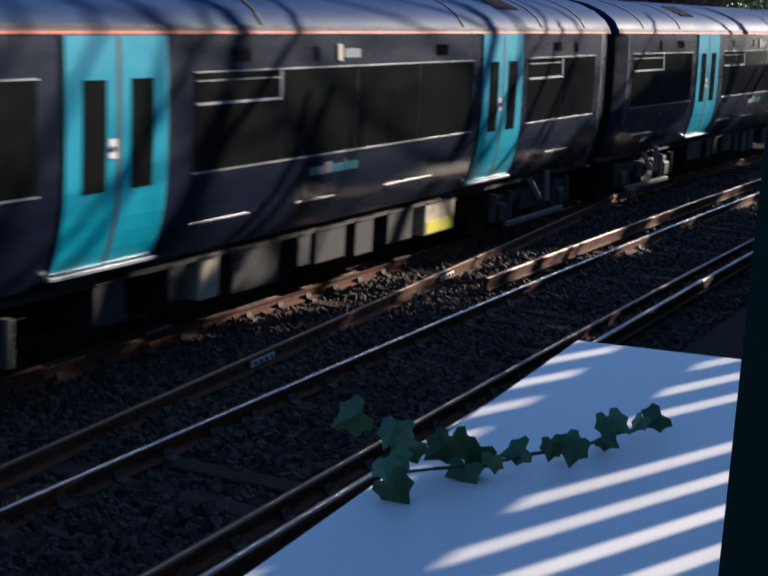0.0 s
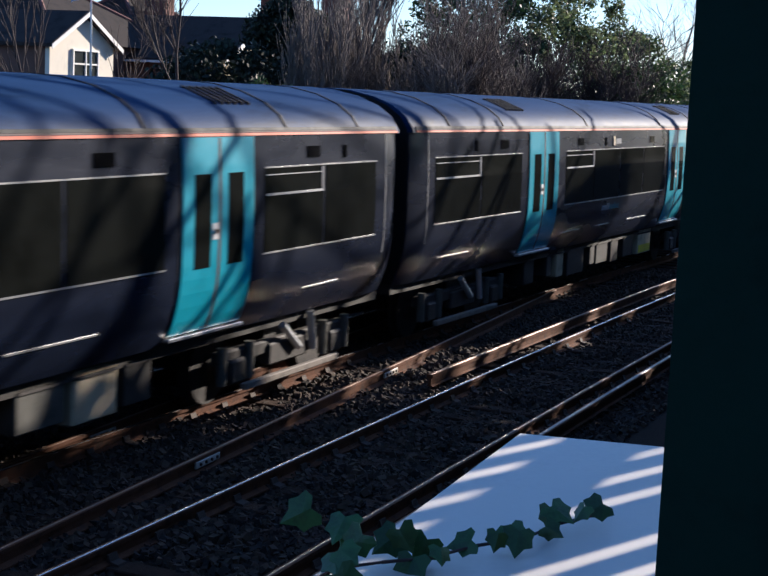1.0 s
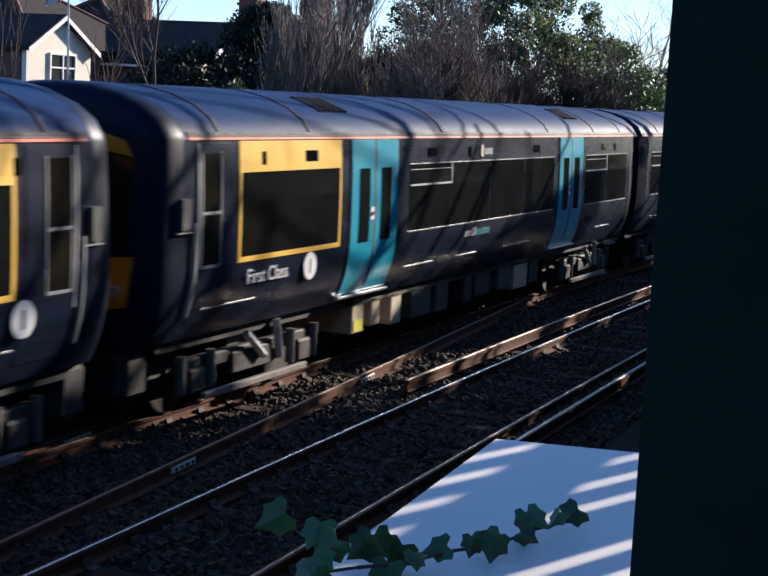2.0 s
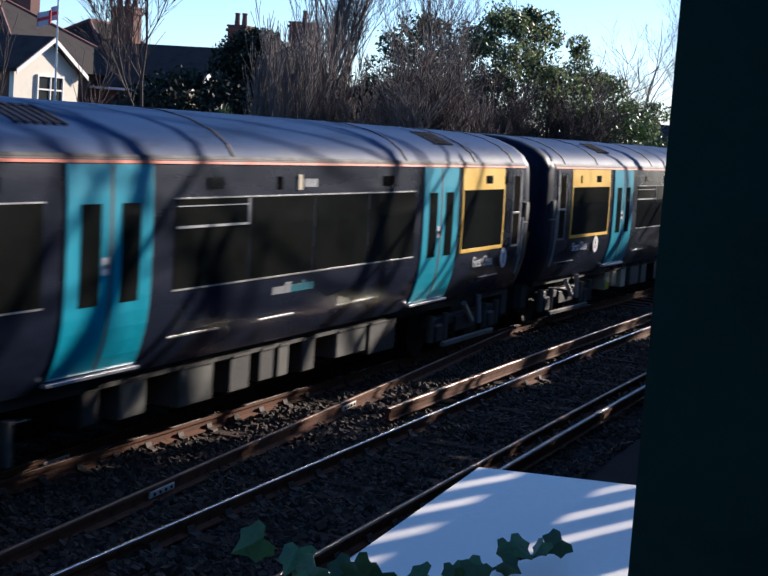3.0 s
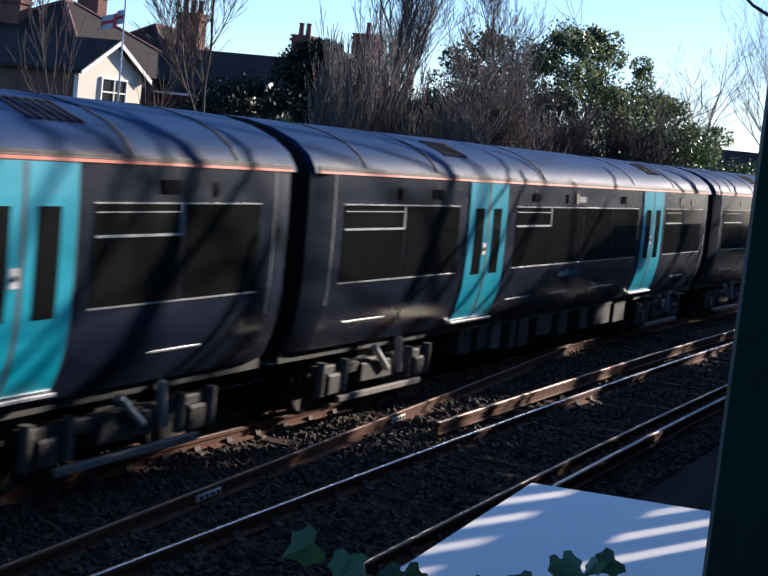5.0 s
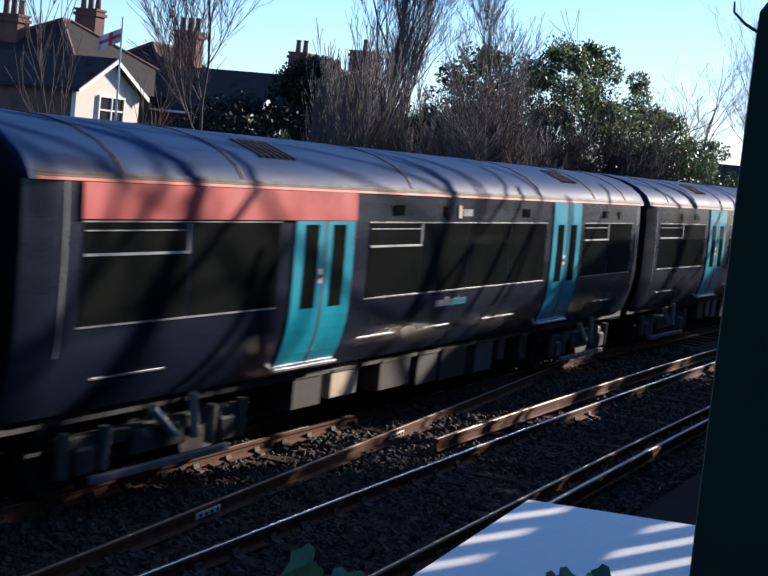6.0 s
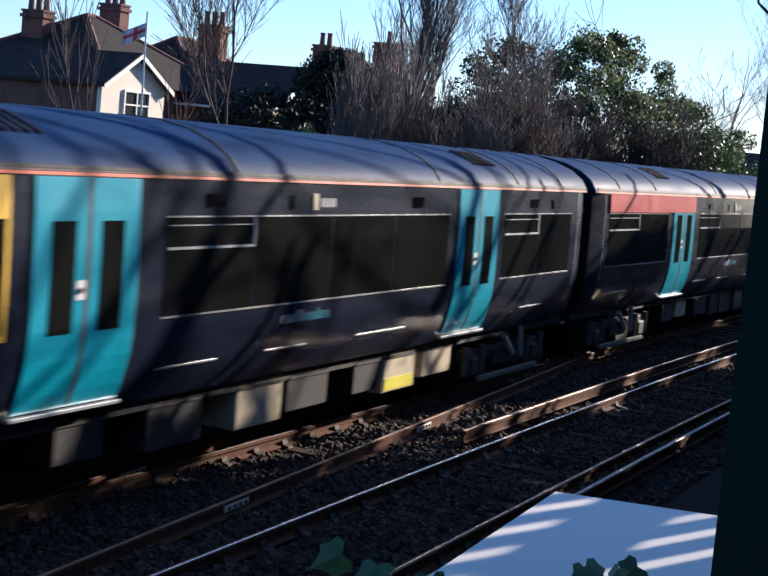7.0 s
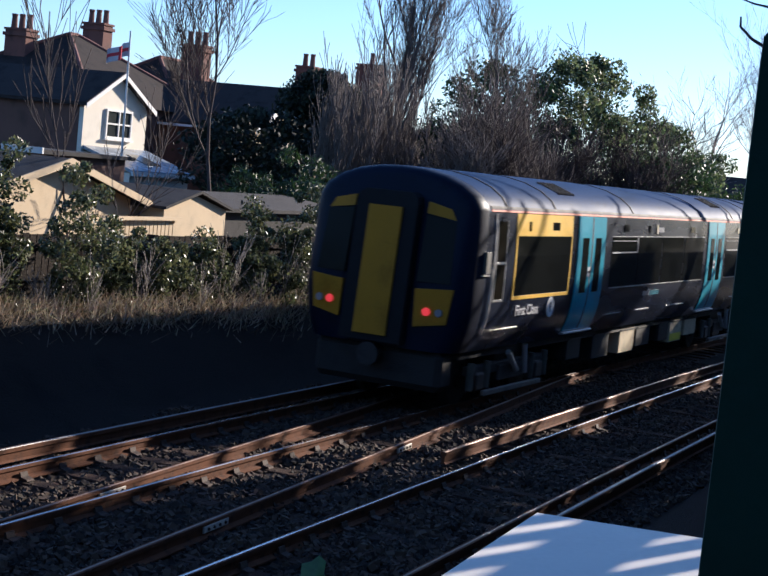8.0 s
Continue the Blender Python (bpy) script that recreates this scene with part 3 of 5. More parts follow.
        # ledge lines on the lower side
        for x, w in ((-3.0, 1.1), (-0.9, 0.9), (1.3, 1.4), (7.0, 1.0), (-8.6, 1.2)):
            part("side_rib", patch(bmesh.new(), x, x + w, 1.24, 1.255, 0.01, 0.02, s, 1), SILVER, car, "thin bright rib on the lower bodyside")
        # equipment under the floor
        x = -4.2
        while x < 4.0:
            w = rs.choice((0.3, 0.38, 0.5, 0.75, 1.0))
            # case colour imitates light: cream for sunlit ones, black for shaded
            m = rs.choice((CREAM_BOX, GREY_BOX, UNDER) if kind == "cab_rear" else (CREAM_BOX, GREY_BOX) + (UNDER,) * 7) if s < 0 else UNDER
            zlo = rs.uniform(0.34, 0.46)
            eq = part("equipment_case", boxes((x, x + w, s * 0.62 - 0.5, s * 0.62 + 0.5, zlo, 0.9), bevel=0.015), m, car, {CREAM_BOX: "cream equipment case, pale to read as sunlit", GREY_BOX: "grey equipment case"}.get(m, "grimy black equipment case, dark to read as shaded"))
            if rs.random() < 0.2 and m is CREAM_BOX:
                part("hazard_panel", boxes((x + 0.05, x + w - 0.05, s * 1.122 - 0.006, s * 1.122 + 0.006, zlo + 0.03, zlo + 0.19)), HAZARD, eq, "yellow warning panel")
            part("case_rail", boxes((x + 0.02, x + w - 0.02, s * 1.125 - 0.012, s * 1.125 + 0.012, 0.80, 0.83)), BOGIE, eq)
            x += w + rs.choice((0.12, 0.25, 0.4, 0.7))
    part("underframe", boxes((b0, b1, -1.12, 1.12, 0.80, 0.95)), UNDER, car, "dark underframe")
    build_bogie(car, -7.05, 0)
    build_bogie(car, 7.05, 1)
    ends = [(-1, kind != "cab_rear"), (1, kind != "cab_front")]
    for e, plain in ends:
        if plain:
            x = rear if e < 0 else front
            part("corner_pillar", shell(bmesh.new(), min(x, x + e * 0.012), max(x, x + e * 0.012), 0.95, 3.60, 0.085), RUBBER, car, "dark carriage end")
            bm = boxes((min(x, x + e * 0.27), max(x, x + e * 0.27), -0.62, 0.62, 0.98, 3.12), bevel=0.05)
            part("gangway", bm, RUBBER, car, "black rubber gangway bellows")
        else:
            build_cab(car, e)
    if kind in ("cab_rear", "cab_front"):
        base = -8.0 if kind == "cab_rear" else 6.2
        t = text_mesh("First Class", 0.24)
        t.materials.append(WHITE)
        ob = put("first_class_lettering", t, car, "white words First Class")
        ob.matrix_basis = pose(base + 0.25, -(half_width(1.62) + 0.018), 1.45, 90, 0, 0)
        bm = bmesh.new()
        y = -(half_width(1.62) + 0.014)
        bmesh.ops.create_cone(bm, cap_ends=True, segments=24, radius1=0.17, radius2=0.17, depth=0.008, matrix=Matrix.Translation((base + 1.85, y, 1.53)) @ pose(0, 0, 0, 90, 0, 0))
        disc = part("class_disc", bm, WHITE, car, "white disc with the figure 1")
        t = text_mesh("1", 0.26)
        t.materials.append(NAVY)
        ob = put("class_figure", t, disc)
        ob.matrix_basis = pose(base + 1.78, y - 0.006, 1.44, 90, 0, 0)
    return car


def build_cab(car, e):
    """The rounded driving end; e = -1 at the rear, +1 at the front."""
    x0 = e * 9.15
    rings = [(0.0, 1.0, 0.0), (0.20, 0.995, 0.0), (0.33, 0.975, 0.02), (0.44, 0.935, 0.05), (0.52, 0.88, 0.09), (0.57, 0.79, 0.14), (0.61, 0.65, 0.18), (0.63, 0.45, 0.21)]
    vs, fs = [], []
    outline = [(w, z) for w, z in PROFILE] + [(-w, z) for w, z in PROFILE[-2::-1]]
    for d, k, drop in rings:
        for w, z in outline:
            zz = z - drop * max(0, (z - 2.4) / 1.35) ** 1.3
            lean = 0.30 * max(0, (z - 1.9) / 1.9) * (d / 0.63) ** 2
            vs.append((x0 + e * (d - lean), w * k, zz))
    n = len(outline)
    for i in range(len(rings) - 1):
        for j in range(n):
            fs.append((i * n + j, i * n + (j + 1) % n, (i + 1) * n + (j + 1) % n, (i + 1) * n + j))
    fs.append(tuple((len(rings) - 1) * n + j for j in range(n)))
    bm = bmesh.new()
    bm.from_mesh(mesh_of("cab", vs, fs, NOSE))
    part("cab", bm, NOSE, car, "dark blue rounded cab end", True)

    def on_face(y, z):
        return x0 + e * (0.63 - 0.30 * max(0, (z - 1.9) / 1.9) - 0.17 * max(0, abs(y) - 0.6))

    def plate(name, pts, material, out, label, thick=0.05, parent=car):
        bm = bmesh.new()
        f = [bm.verts.new((on_face(y, z) + e * out, y, z)) for y, z in pts]
        g = [bm.verts.new((on_face(y, z) + e * (out - thick), y, z)) for y, z in pts]
        bm.faces.new(f)
        bm.faces.new(g[::-1])
        m = len(pts)
        for i in range(m):
            bm.faces.new((f[i], g[i], g[(i + 1) % m], f[(i + 1) % m]))
        return part(name, bm, material, parent, label)

    gw = plate("gangway_surround", [(-0.50, 1.0), (0.50, 1.0), (0.50, 3.06), (0.47, 3.17), (0.37, 3.23), (-0.37, 3.23), (-0.47, 3.17), (-0.50, 3.06)], RUBBER, 0.21, "black gangway surround on the cab", 0.28)
    plate("gangway_door", [(-0.27, 1.10), (0.27, 1.10), (0.27, 3.0), (-0.27, 3.0)], SHADED_YELLOW, 0.24, "yellow gangway door", 0.05, gw)
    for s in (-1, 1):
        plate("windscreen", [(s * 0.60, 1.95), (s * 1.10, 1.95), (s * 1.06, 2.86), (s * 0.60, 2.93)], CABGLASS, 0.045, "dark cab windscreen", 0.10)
        plate("brow_panel", [(s * 0.60, 2.95), (s * 1.05, 2.88), (s * 0.95, 3.04), (s * 0.60, 3.12)], SHADED_YELLOW, 0.05, "yellow panel over the windscreen", 0.10)
        lp = plate("lamp_panel", [(s * 0.62, 1.28), (s * 1.10, 1.36), (s * 1.17, 1.88), (s * 0.60, 1.84)], SHADED_YELLOW, 0.055, "yellow lamp panel", 0.10)
        for k, (y, m, nm) in enumerate(((s * 0.80, TAIL if e < 0 else LENS, "tail_lamp"), (s * 0.99, LENS, "headlamp"))):
            bm = bmesh.new()
            xx = on_face(y, 1.5)
            cyl(bm, (xx + e * 0.02, y, 1.52), (xx + e * 0.08, y, 1.52), 0.065, 0.058, 14)
            part(nm, bm, m, lp, "lit red tail lamp" if m is TAIL else "unlit grey lamp lens")
        xw = x0 - e * 0.28

        def strip(u0, u1, z0, z1, out, n=5, deep=0.015):
            return patch(bmesh.new(), min(xw - e * u0, xw - e * u1), max(xw - e * u0, xw - e * u1), z0, z1, out, deep, s, n)
        dr = part("cab_door", strip(0.0, 0.80, 1.10, 3.03, 0.008, 10, 0.02), NAVY, car, "narrow dark cab door")
        part("cab_door_window", strip(0.10, 0.48, 2.32, 2.92, 0.013), CABGLASS, dr, "cab door window")
        part("lower_window", strip(0.10, 0.48, 1.74, 2.26, 0.013), CABGLASS, dr, "lower pane of the cab door")
        for u0, u1, z0, z1 in ((0.0, 0.035, 1.55, 3.03), (0.08, 0.10, 1.72, 2.94), (0.48, 0.50, 1.72, 2.94), (0.10, 0.48, 2.275, 2.305), (0.10, 0.48, 1.70, 1.73)):
            part("door_trim", strip(u0, u1, z0, z1, 0.018), SILVER, dr, "pale trim of the cab door")
        part("grab_rail", strip(-0.06, -0.085, 1.2, 2.2, 0.045, 8, 0.03), SILVER, car, "bright vertical grab rail")
        # added pale plate draws a lit patch of the cab side
        part("lit_patch_plate", strip(-0.20, -0.36, 2.14, 2.46, 0.05, 3, 0.06), GREY_BOX, car, "pale plate standing for a lit patch of cab side")
        part("cab_side_line", strip(-0.12, -0.42, 2.10, 2.115, 0.03, 1, 0.04), SILVER, car, "thin bright line on the cab side")
    bm = boxes((min(x0, x0 + e * 0.52), max(x0, x0 + e * 0.52), -1.06, 1.06, 0.32, 0.94), bevel=0.10)
    part("cab_valance", bm, UNDER, car, "dark valance below the cab")
    bm = bmesh.new()
    cyl(bm, (x0 + e * 0.6, 0, 0.80), (x0 + e * 0.84, 0, 0.80), 0.15, 0.18, 12)
    part("coupler", bm, BOGIE, car, "automatic coupler head")


KINDS = ["cab_rear", "red", "plain", "cab_front", "cab_rear", "plain", "plain"]
CARS = [build_car(k, 11 + i) for i, k in enumerate(KINDS)]


def rear_gap(t):
    """Where the coupling between the last two carriages is at t seconds."""
    ease = np.interp(t, (0, 1.5, 2.8, 4.0, 4.7, 6.0, 6.8, 7.5, 8.0), (0.12, 0.13, -0.04, -0.20, -0.16, -0.03, 0.0, 0.12, 0.18))
    return -74.98 + 13.6 * t + 0.095 * t * t + float(ease)


def motions():
    mid = FAR_Y + GAUGE / 2
    for i, car in enumerate(CARS):
        rows = []
        for k in range(17):
            t = k * 0.5
            c = rear_gap(t) - 10.0 + CAR * i
            p, q = c - 7.05, c + 7.05
            yp, yq = mid + bow(p), mid + bow(q)
            rows.append((t, pose(c, (yp + yq) / 2, 0, 0, 0, math.degrees(math.atan2(yq - yp, q - p)))))
        walk(car, rows)
    turns = [(k / FPS, math.degrees((rear_gap(k / FPS) - rear_gap(0)) / 0.42)) for k in range(8 * FPS + 1)]
    for w, a in WHEELS:
        walk(w, [(t, pose(a, 0, 0.42, 0, deg % 360, 0)) for t, deg in turns])
    swing = ((0.0, -6), (1.0, 8), (2.0, -4), (3.0, 6), (3.5, -8), (4.0, 4), (4.5, 12), (5.2, -20), (6.0, -48), (6.5, -30), (7.0, -44), (7.5, -25), (8.0, -4))
    walk(FLAGS[0], [(t, pose(0.45, 0.2, 5.45, 0, 0, a)) for t, a in swing])


# ---------------------------------------------------------------- beside the camera
BOARD_Z = 2.675


def build_bench():
    t = thing("white_cabinet", "low trackside cabinet with a smooth white top board", "cabinet")
    bm = prism(bmesh.new(), [(0.35, 1.035), (3.886, 1.234), (4.05, 0.36), (0.35, 0.15)], "z", BOARD_Z - 0.03, BOARD_Z)
    bmesh.ops.bevel(bm, geom=list(bm.edges), offset=0.006, segments=1, affect="EDGES")
    part("top_board", bm, BOARD, t, "flat white-painted top board")
    bm = prism(bmesh.new(), [(0.42, 0.98), (3.80, 1.16), (3.95, 0.42), (0.42, 0.21)], "z", 1.86, BOARD_Z - 0.03)
    part("body", bm, POSTG, t, "dark green cabinet body")
    return t


def build_post():
    t = thing("gate_post", "dark green painted timber post with a sloping top", "post")
    bm = bmesh.new()
    d = Vector((math.sin(radians(78.6)), math.cos(radians(78.6)), 0))
    n = Vector((d.y, -d.x, 0))
    c = d * 1.02
    w = 0.16
    base = [c, c + n * w, c + n * w + d * w, c + d * w]
    lo = [bm.verts.new((p.x, p.y, 1.80)) for p in base]
    hi = [bm.verts.new((p.x, p.y, 3.685)) for p in base]
    m = (base[0] + base[2]) / 2
    tp = [bm.verts.new((m.x + (p.x - m.x) * 0.45, m.y + (p.y - m.y) * 0.45, 3.76)) for p in base]
    for a, b in ((lo, hi), (hi, tp)):
        for i in range(4):
            bm.faces.new((a[i], a[(i + 1) % 4], b[(i + 1) % 4], b[i]))
    bm.faces.new(tp)
    bm.faces.new(lo[::-1])
    part("post_body", bm, POSTG, t)
    return t


def build_fence():
    t = thing("slatted_fence", "weathered picket fence with upright boards", "fence")
    me = bpy.data.meshes.new("picket")
    bm = boxes((-0.082, 0.082, -0.011, 0.011, 0, 2.65), bevel=0.004)
    bm.to_mesh(me)
    bm.free()
    me.materials.append(FENCE)
    for x in [2.837 + i * 0.32 for i in range(22)] + [5.56]:
        p = put("picket", me, t)
        p.matrix_basis = pose(x, -0.20, 1.85, 0, 0, random.uniform(-1, 1))
    for z, h in ((2.3, 0.09), (3.79, 0.19)):
        part("fence_rail", boxes((2.7, 9.9, -0.25, -0.213, z, z + h)), FENCE, t, "long fence rail")
    return t


def leaf_mesh(name, lobes, size):
    """A lobed, slightly folded ivy leaf."""
    bm = bmesh.new()
    pts = [(0, 0.02), (0.26, -0.14), (0.46, -0.04), (0.40, 0.18), (0.44, 0.42), (0.22, 0.52), (0.0, 0.86), (-0.22, 0.52), (-0.44, 0.42), (-0.40, 0.18), (-0.46, -0.04), (-0.26, -0.14)]
    c = bm.verts.new((0, 0.25 * size, 0.02 * size))
    top = [bm.verts.new((x * size, y * size, -abs(x) * 0.18 * size * lobes)) for x, y in pts]
    low = [bm.verts.new((v.co.x, v.co.y, v.co.z - 0.0012)) for v in top]
    c2 = bm.verts.new((0, 0.25 * size, 0.02 * size - 0.0012))
    n = len(top)
    for i in range(n):
        j = (i + 1) % n
        bm.faces.new((c, top[i], top[j]))
        bm.faces.new((c2, low[j], low[i]))
        bm.faces.new((top[i], low[i], low[j], top[j]))
    bmesh.ops.recalc_face_normals(bm, faces=bm.faces)
    me = bpy.data.meshes.new(name)
    bm.to_mesh(me)
    bm.free()
    me.materials.append(IVYBIG)
    return me


def build_ivy():
    t = thing("ivy_trail", "trailing ivy stem with green leaves lying on the white board", "ivy")
    stem = [(2.46, 1.14), (2.54, 1.06), (2.63, 1.00), (2.74, 0.94), (2.86, 0.88), (2.99, 0.84), (3.11, 0.80)]
    bm = bmesh.new()
    for i, (a, b) in enumerate(zip(stem, stem[1:])):
        cyl(bm, (*a, BOARD_Z + 0.022 + 0.006 * (i % 2)), (*b, BOARD_Z + 0.022 + 0.006 * ((i + 1) % 2)), 0.004, 0.003, 6)
    part("stem", bm, BARKD, t, "thin brown ivy stem")
    rs = random.Random(4)
    shapes = [leaf_mesh("ivy_leaf", k, s) for k, s in ((1, 0.066), (1.6, 0.052), (0.6, 0.074))]
    for i in range(15):
        u = (i / 14) ** 0.9 * (len(stem) - 1)
        k = min(int(u), len(stem) - 2)
        f = u - k
        x = stem[k][0] + (stem[k + 1][0] - stem[k][0]) * f + rs.uniform(-0.035, 0.035)
        y = stem[k][1] + (stem[k + 1][1] - stem[k][1]) * f + rs.uniform(-0.045, 0.045)
        o = put("leaf", shapes[i % 3], t)
        o.matrix_basis = pose(x, y, BOARD_Z + rs.uniform(0.04, 0.06) + (0.025 if u < 1.5 else 0), rs.uniform(35, 85), rs.uniform(-20, 20), rs.uniform(-105, -45)) @ pose(0, 0, 0, 0, 0, rs.uniform(130, 230))
    big = leaf_mesh("ivy_leaf", 0.8, 0.08)
    for dx, dy, dz in ((0.0, 0.0, 0.06), (0.10, 0.03, 0.10), (-0.06, -0.03, 0.04), (0.20, -0.04, 0.05), (0.14, -0.10, 0.03), (0.05, 0.08, 0.12)):
        o = put("leaf", big, t)
        o.matrix_basis = pose(2.46 + dx, 1.12 + dy, BOARD_Z + dz, rs.uniform(30, 80), rs.uniform(-20, 20), rs.uniform(-105, -45)) @ pose(0, 0, 0, 0, 0, rs.uniform(130, 230))
    return t


def build_twig():
    t = thing("climbing_stem", "bare dark climbing stem reaching out from the fence top", "climber")
    for pts in (((6.0, -0.2, 3.95), (6.0, 0.15, 4.18), (6.02, 0.55, 4.27), (6.0, 0.85, 4.30), (6.0, 1.05, 4.335), (6.0, 1.19, 4.342), (6.0, 1.24, 4.351), (6.0, 1.30, 4.37)),
                ((6.02, 0.55, 4.27), (6.0, 0.85, 4.15), (6.0, 1.05, 4.145), (6.0, 1.168, 4.179), (6.0, 1.235, 4.214), (6.0, 1.285, 4.259), (6.01, 1.29, 4.30))):
        bm = bmesh.new()
        for i, (a, b) in enumerate(zip(pts, pts[1:])):
            cyl(bm, a, b, 0.011 - 0.0012 * i, 0.0098 - 0.0012 * i, 6)
        part("stem", bm, BARKD, t)
    return t


build_bench()
build_twig()
build_post()
build_fence()
build_ivy()


# ---------------------------------------------------------------- trees
def limb(vs, fs, p, q, r0, r1, n=5):
    d = (q - p)
    if d.length < 1e-5:
        return
    a = d.orthogonal().normalized()
    b = d.cross(a).normalized()
    k = len(vs)
    for c, r in ((p, r0), (q, r1)):
        for i in range(n):
            u = 2 * math.pi * i / n
            vs.append(c + a * (r * math.cos(u)) + b * (r * math.sin(u)))
    for i in range(n):
        j = (i + 1) % n
        fs.append((k + i, k + j, k + n + j, k + n + i))


def grow(rs, vs, fs, p, d, length, r, level, tips, spread=0.5, up=0.25, kids=3, segs=4, stop=4, thin=0.0045):
    """A limb of a few bent pieces with side limbs, down to the twigs."""
    step = length / segs
    for i in range(segs):
        d = (d + Vector((rs.uniform(-1, 1), rs.uniform(-1, 1), rs.uniform(-1, 1))) * 0.16 + Vector((0, 0, up * 0.3))).normalized()
        q = p + d * step
        r2 = max(r * (1 - 0.6 * (i + 1) / segs), thin)
        limb(vs, fs, p, q, max(r * (1 - 0.6 * i / segs), thin), r2, 6 if level == 0 else (4 if level < 3 else 3))
        if level < stop and (i > 0 or level > 0):
            for _ in range(kids if level < stop - 1 else kids + 1):
                if rs.random() < 0.75:
                    a = rs.uniform(0, 2 * math.pi)
                    o = d.orthogonal().normalized()
                    o.rotate(Matrix.Rotation(a, 3, d))
                    nd = (d * (1 - spread) + o * spread + Vector((0, 0, up))).normalized()
                    grow(rs, vs, fs, q, nd, length * rs.uniform(0.4, 0.62), r2 * 0.55, level + 1, tips, spread, up, kids, max(2, segs - 1), stop, thin)
        p = q
    tips.append(p)


def bare_tree(label, at, height, r, seed, bark, spread=0.45, up=0.25, kids=2, stop=3, stems=1, lean=0.1, group="", name="bare_tree", thin=0.006):
    rs = random.Random(seed)
    t = thing(name, label, "tree", group, at)
    for s in range(stems):
        vs, fs, tips = [], [], []
        a = rs.uniform(0, 6.28)
        d = Vector((math.cos(a) * lean * (s + 1) / stems, math.sin(a) * lean * (s + 1) / stems, 1)).normalized()
        p = Vector((rs.uniform(-0.2, 0.2), rs.uniform(-0.2, 0.2), -0.15)) * (1 if stems > 1 else 0.2) + Vector((0, 0, -0.15))
        grow(rs, vs, fs, p, d, height * 0.62 * rs.uniform(0.85, 1.1), r, 0, tips, spread, up, kids, 6, stop, thin)
        put("trunk", mesh_of("trunk", vs, fs, bark, True), t, "leafless trunk with branches and twigs")
    return t


def leaf_cloud(rs, n, centres, size, flat=0.5):
    """Small leaves scattered in clumps: centres are (x, y, z, radius)."""
    c = np.array(centres)
    pick = rs.randint(0, len(c), n)
    u = rs.normal(size=(n, 3))
    u /= np.linalg.norm(u, axis=1)[:, None]
    rad = c[pick, 3] * rs.uniform(0.55, 1.05, n)
    p = c[pick, :3] + u * rad[:, None] * (1, 1, 0.8)
    a = rs.normal(size=(n, 3))
    a /= np.linalg.norm(a, axis=1)[:, None]
    b = np.cross(a, rs.normal(size=(n, 3)))
    b /= np.linalg.norm(b, axis=1)[:, None]
    s = size * rs.uniform(0.6, 1.4, n)[:, None]
    q = np.stack([p - a * s, p + b * s * flat, p + a * s, p - b * s * flat], axis=1).reshape(-1, 3)
    return q.tolist(), [(4 * i, 4 * i + 1, 4 * i + 2, 4 * i + 3) for i in range(n)]


def leafy(name, label, category, at, clumps, n, size, material, seed, trunk=None, kind="", group="", flat=0.5):
    rs = np.random.RandomState(seed)
    t = thing(name, label, category, group, at, kind=kind)
    vs, fs = leaf_cloud(rs, n, clumps, size, flat)
    put("crown", mesh_of("crown", vs, fs, material), t, "uneven crown of small leaves")
    if trunk:
        h, r = trunk
        v2, f2, tips = [], [], []
        grow(random.Random(seed), v2, f2, Vector((0, 0, -0.15)), Vector((0, 0, 1)), h, r, 0, tips, 0.55, 0.2, 2, 5, 2, 0.012)
        put("trunk", mesh_of("trunk", v2, f2, BARKD, True), t, "dark trunk and limbs")
    return t


def clumps_in(rs, n, rx, ry, z0, z1, r0, r1, shape=None):
    out = []
    while len(out) < n:
        x, y, u = rs.uniform(-1, 1), rs.uniform(-1, 1), rs.uniform(0, 1)
        w = shape(u) if shape else math.sqrt(max(0.0, 1 - (2 * u - 1) ** 2)) * 0.9 + 0.1
        if x * x + y * y > 1:
            continue
        out.append((x * rx * w, y * ry * w, z0 + (z1 - z0) * u, rs.uniform(r0, r1)))
    return out


def gz(x, y):
    return ground_z(x, y)


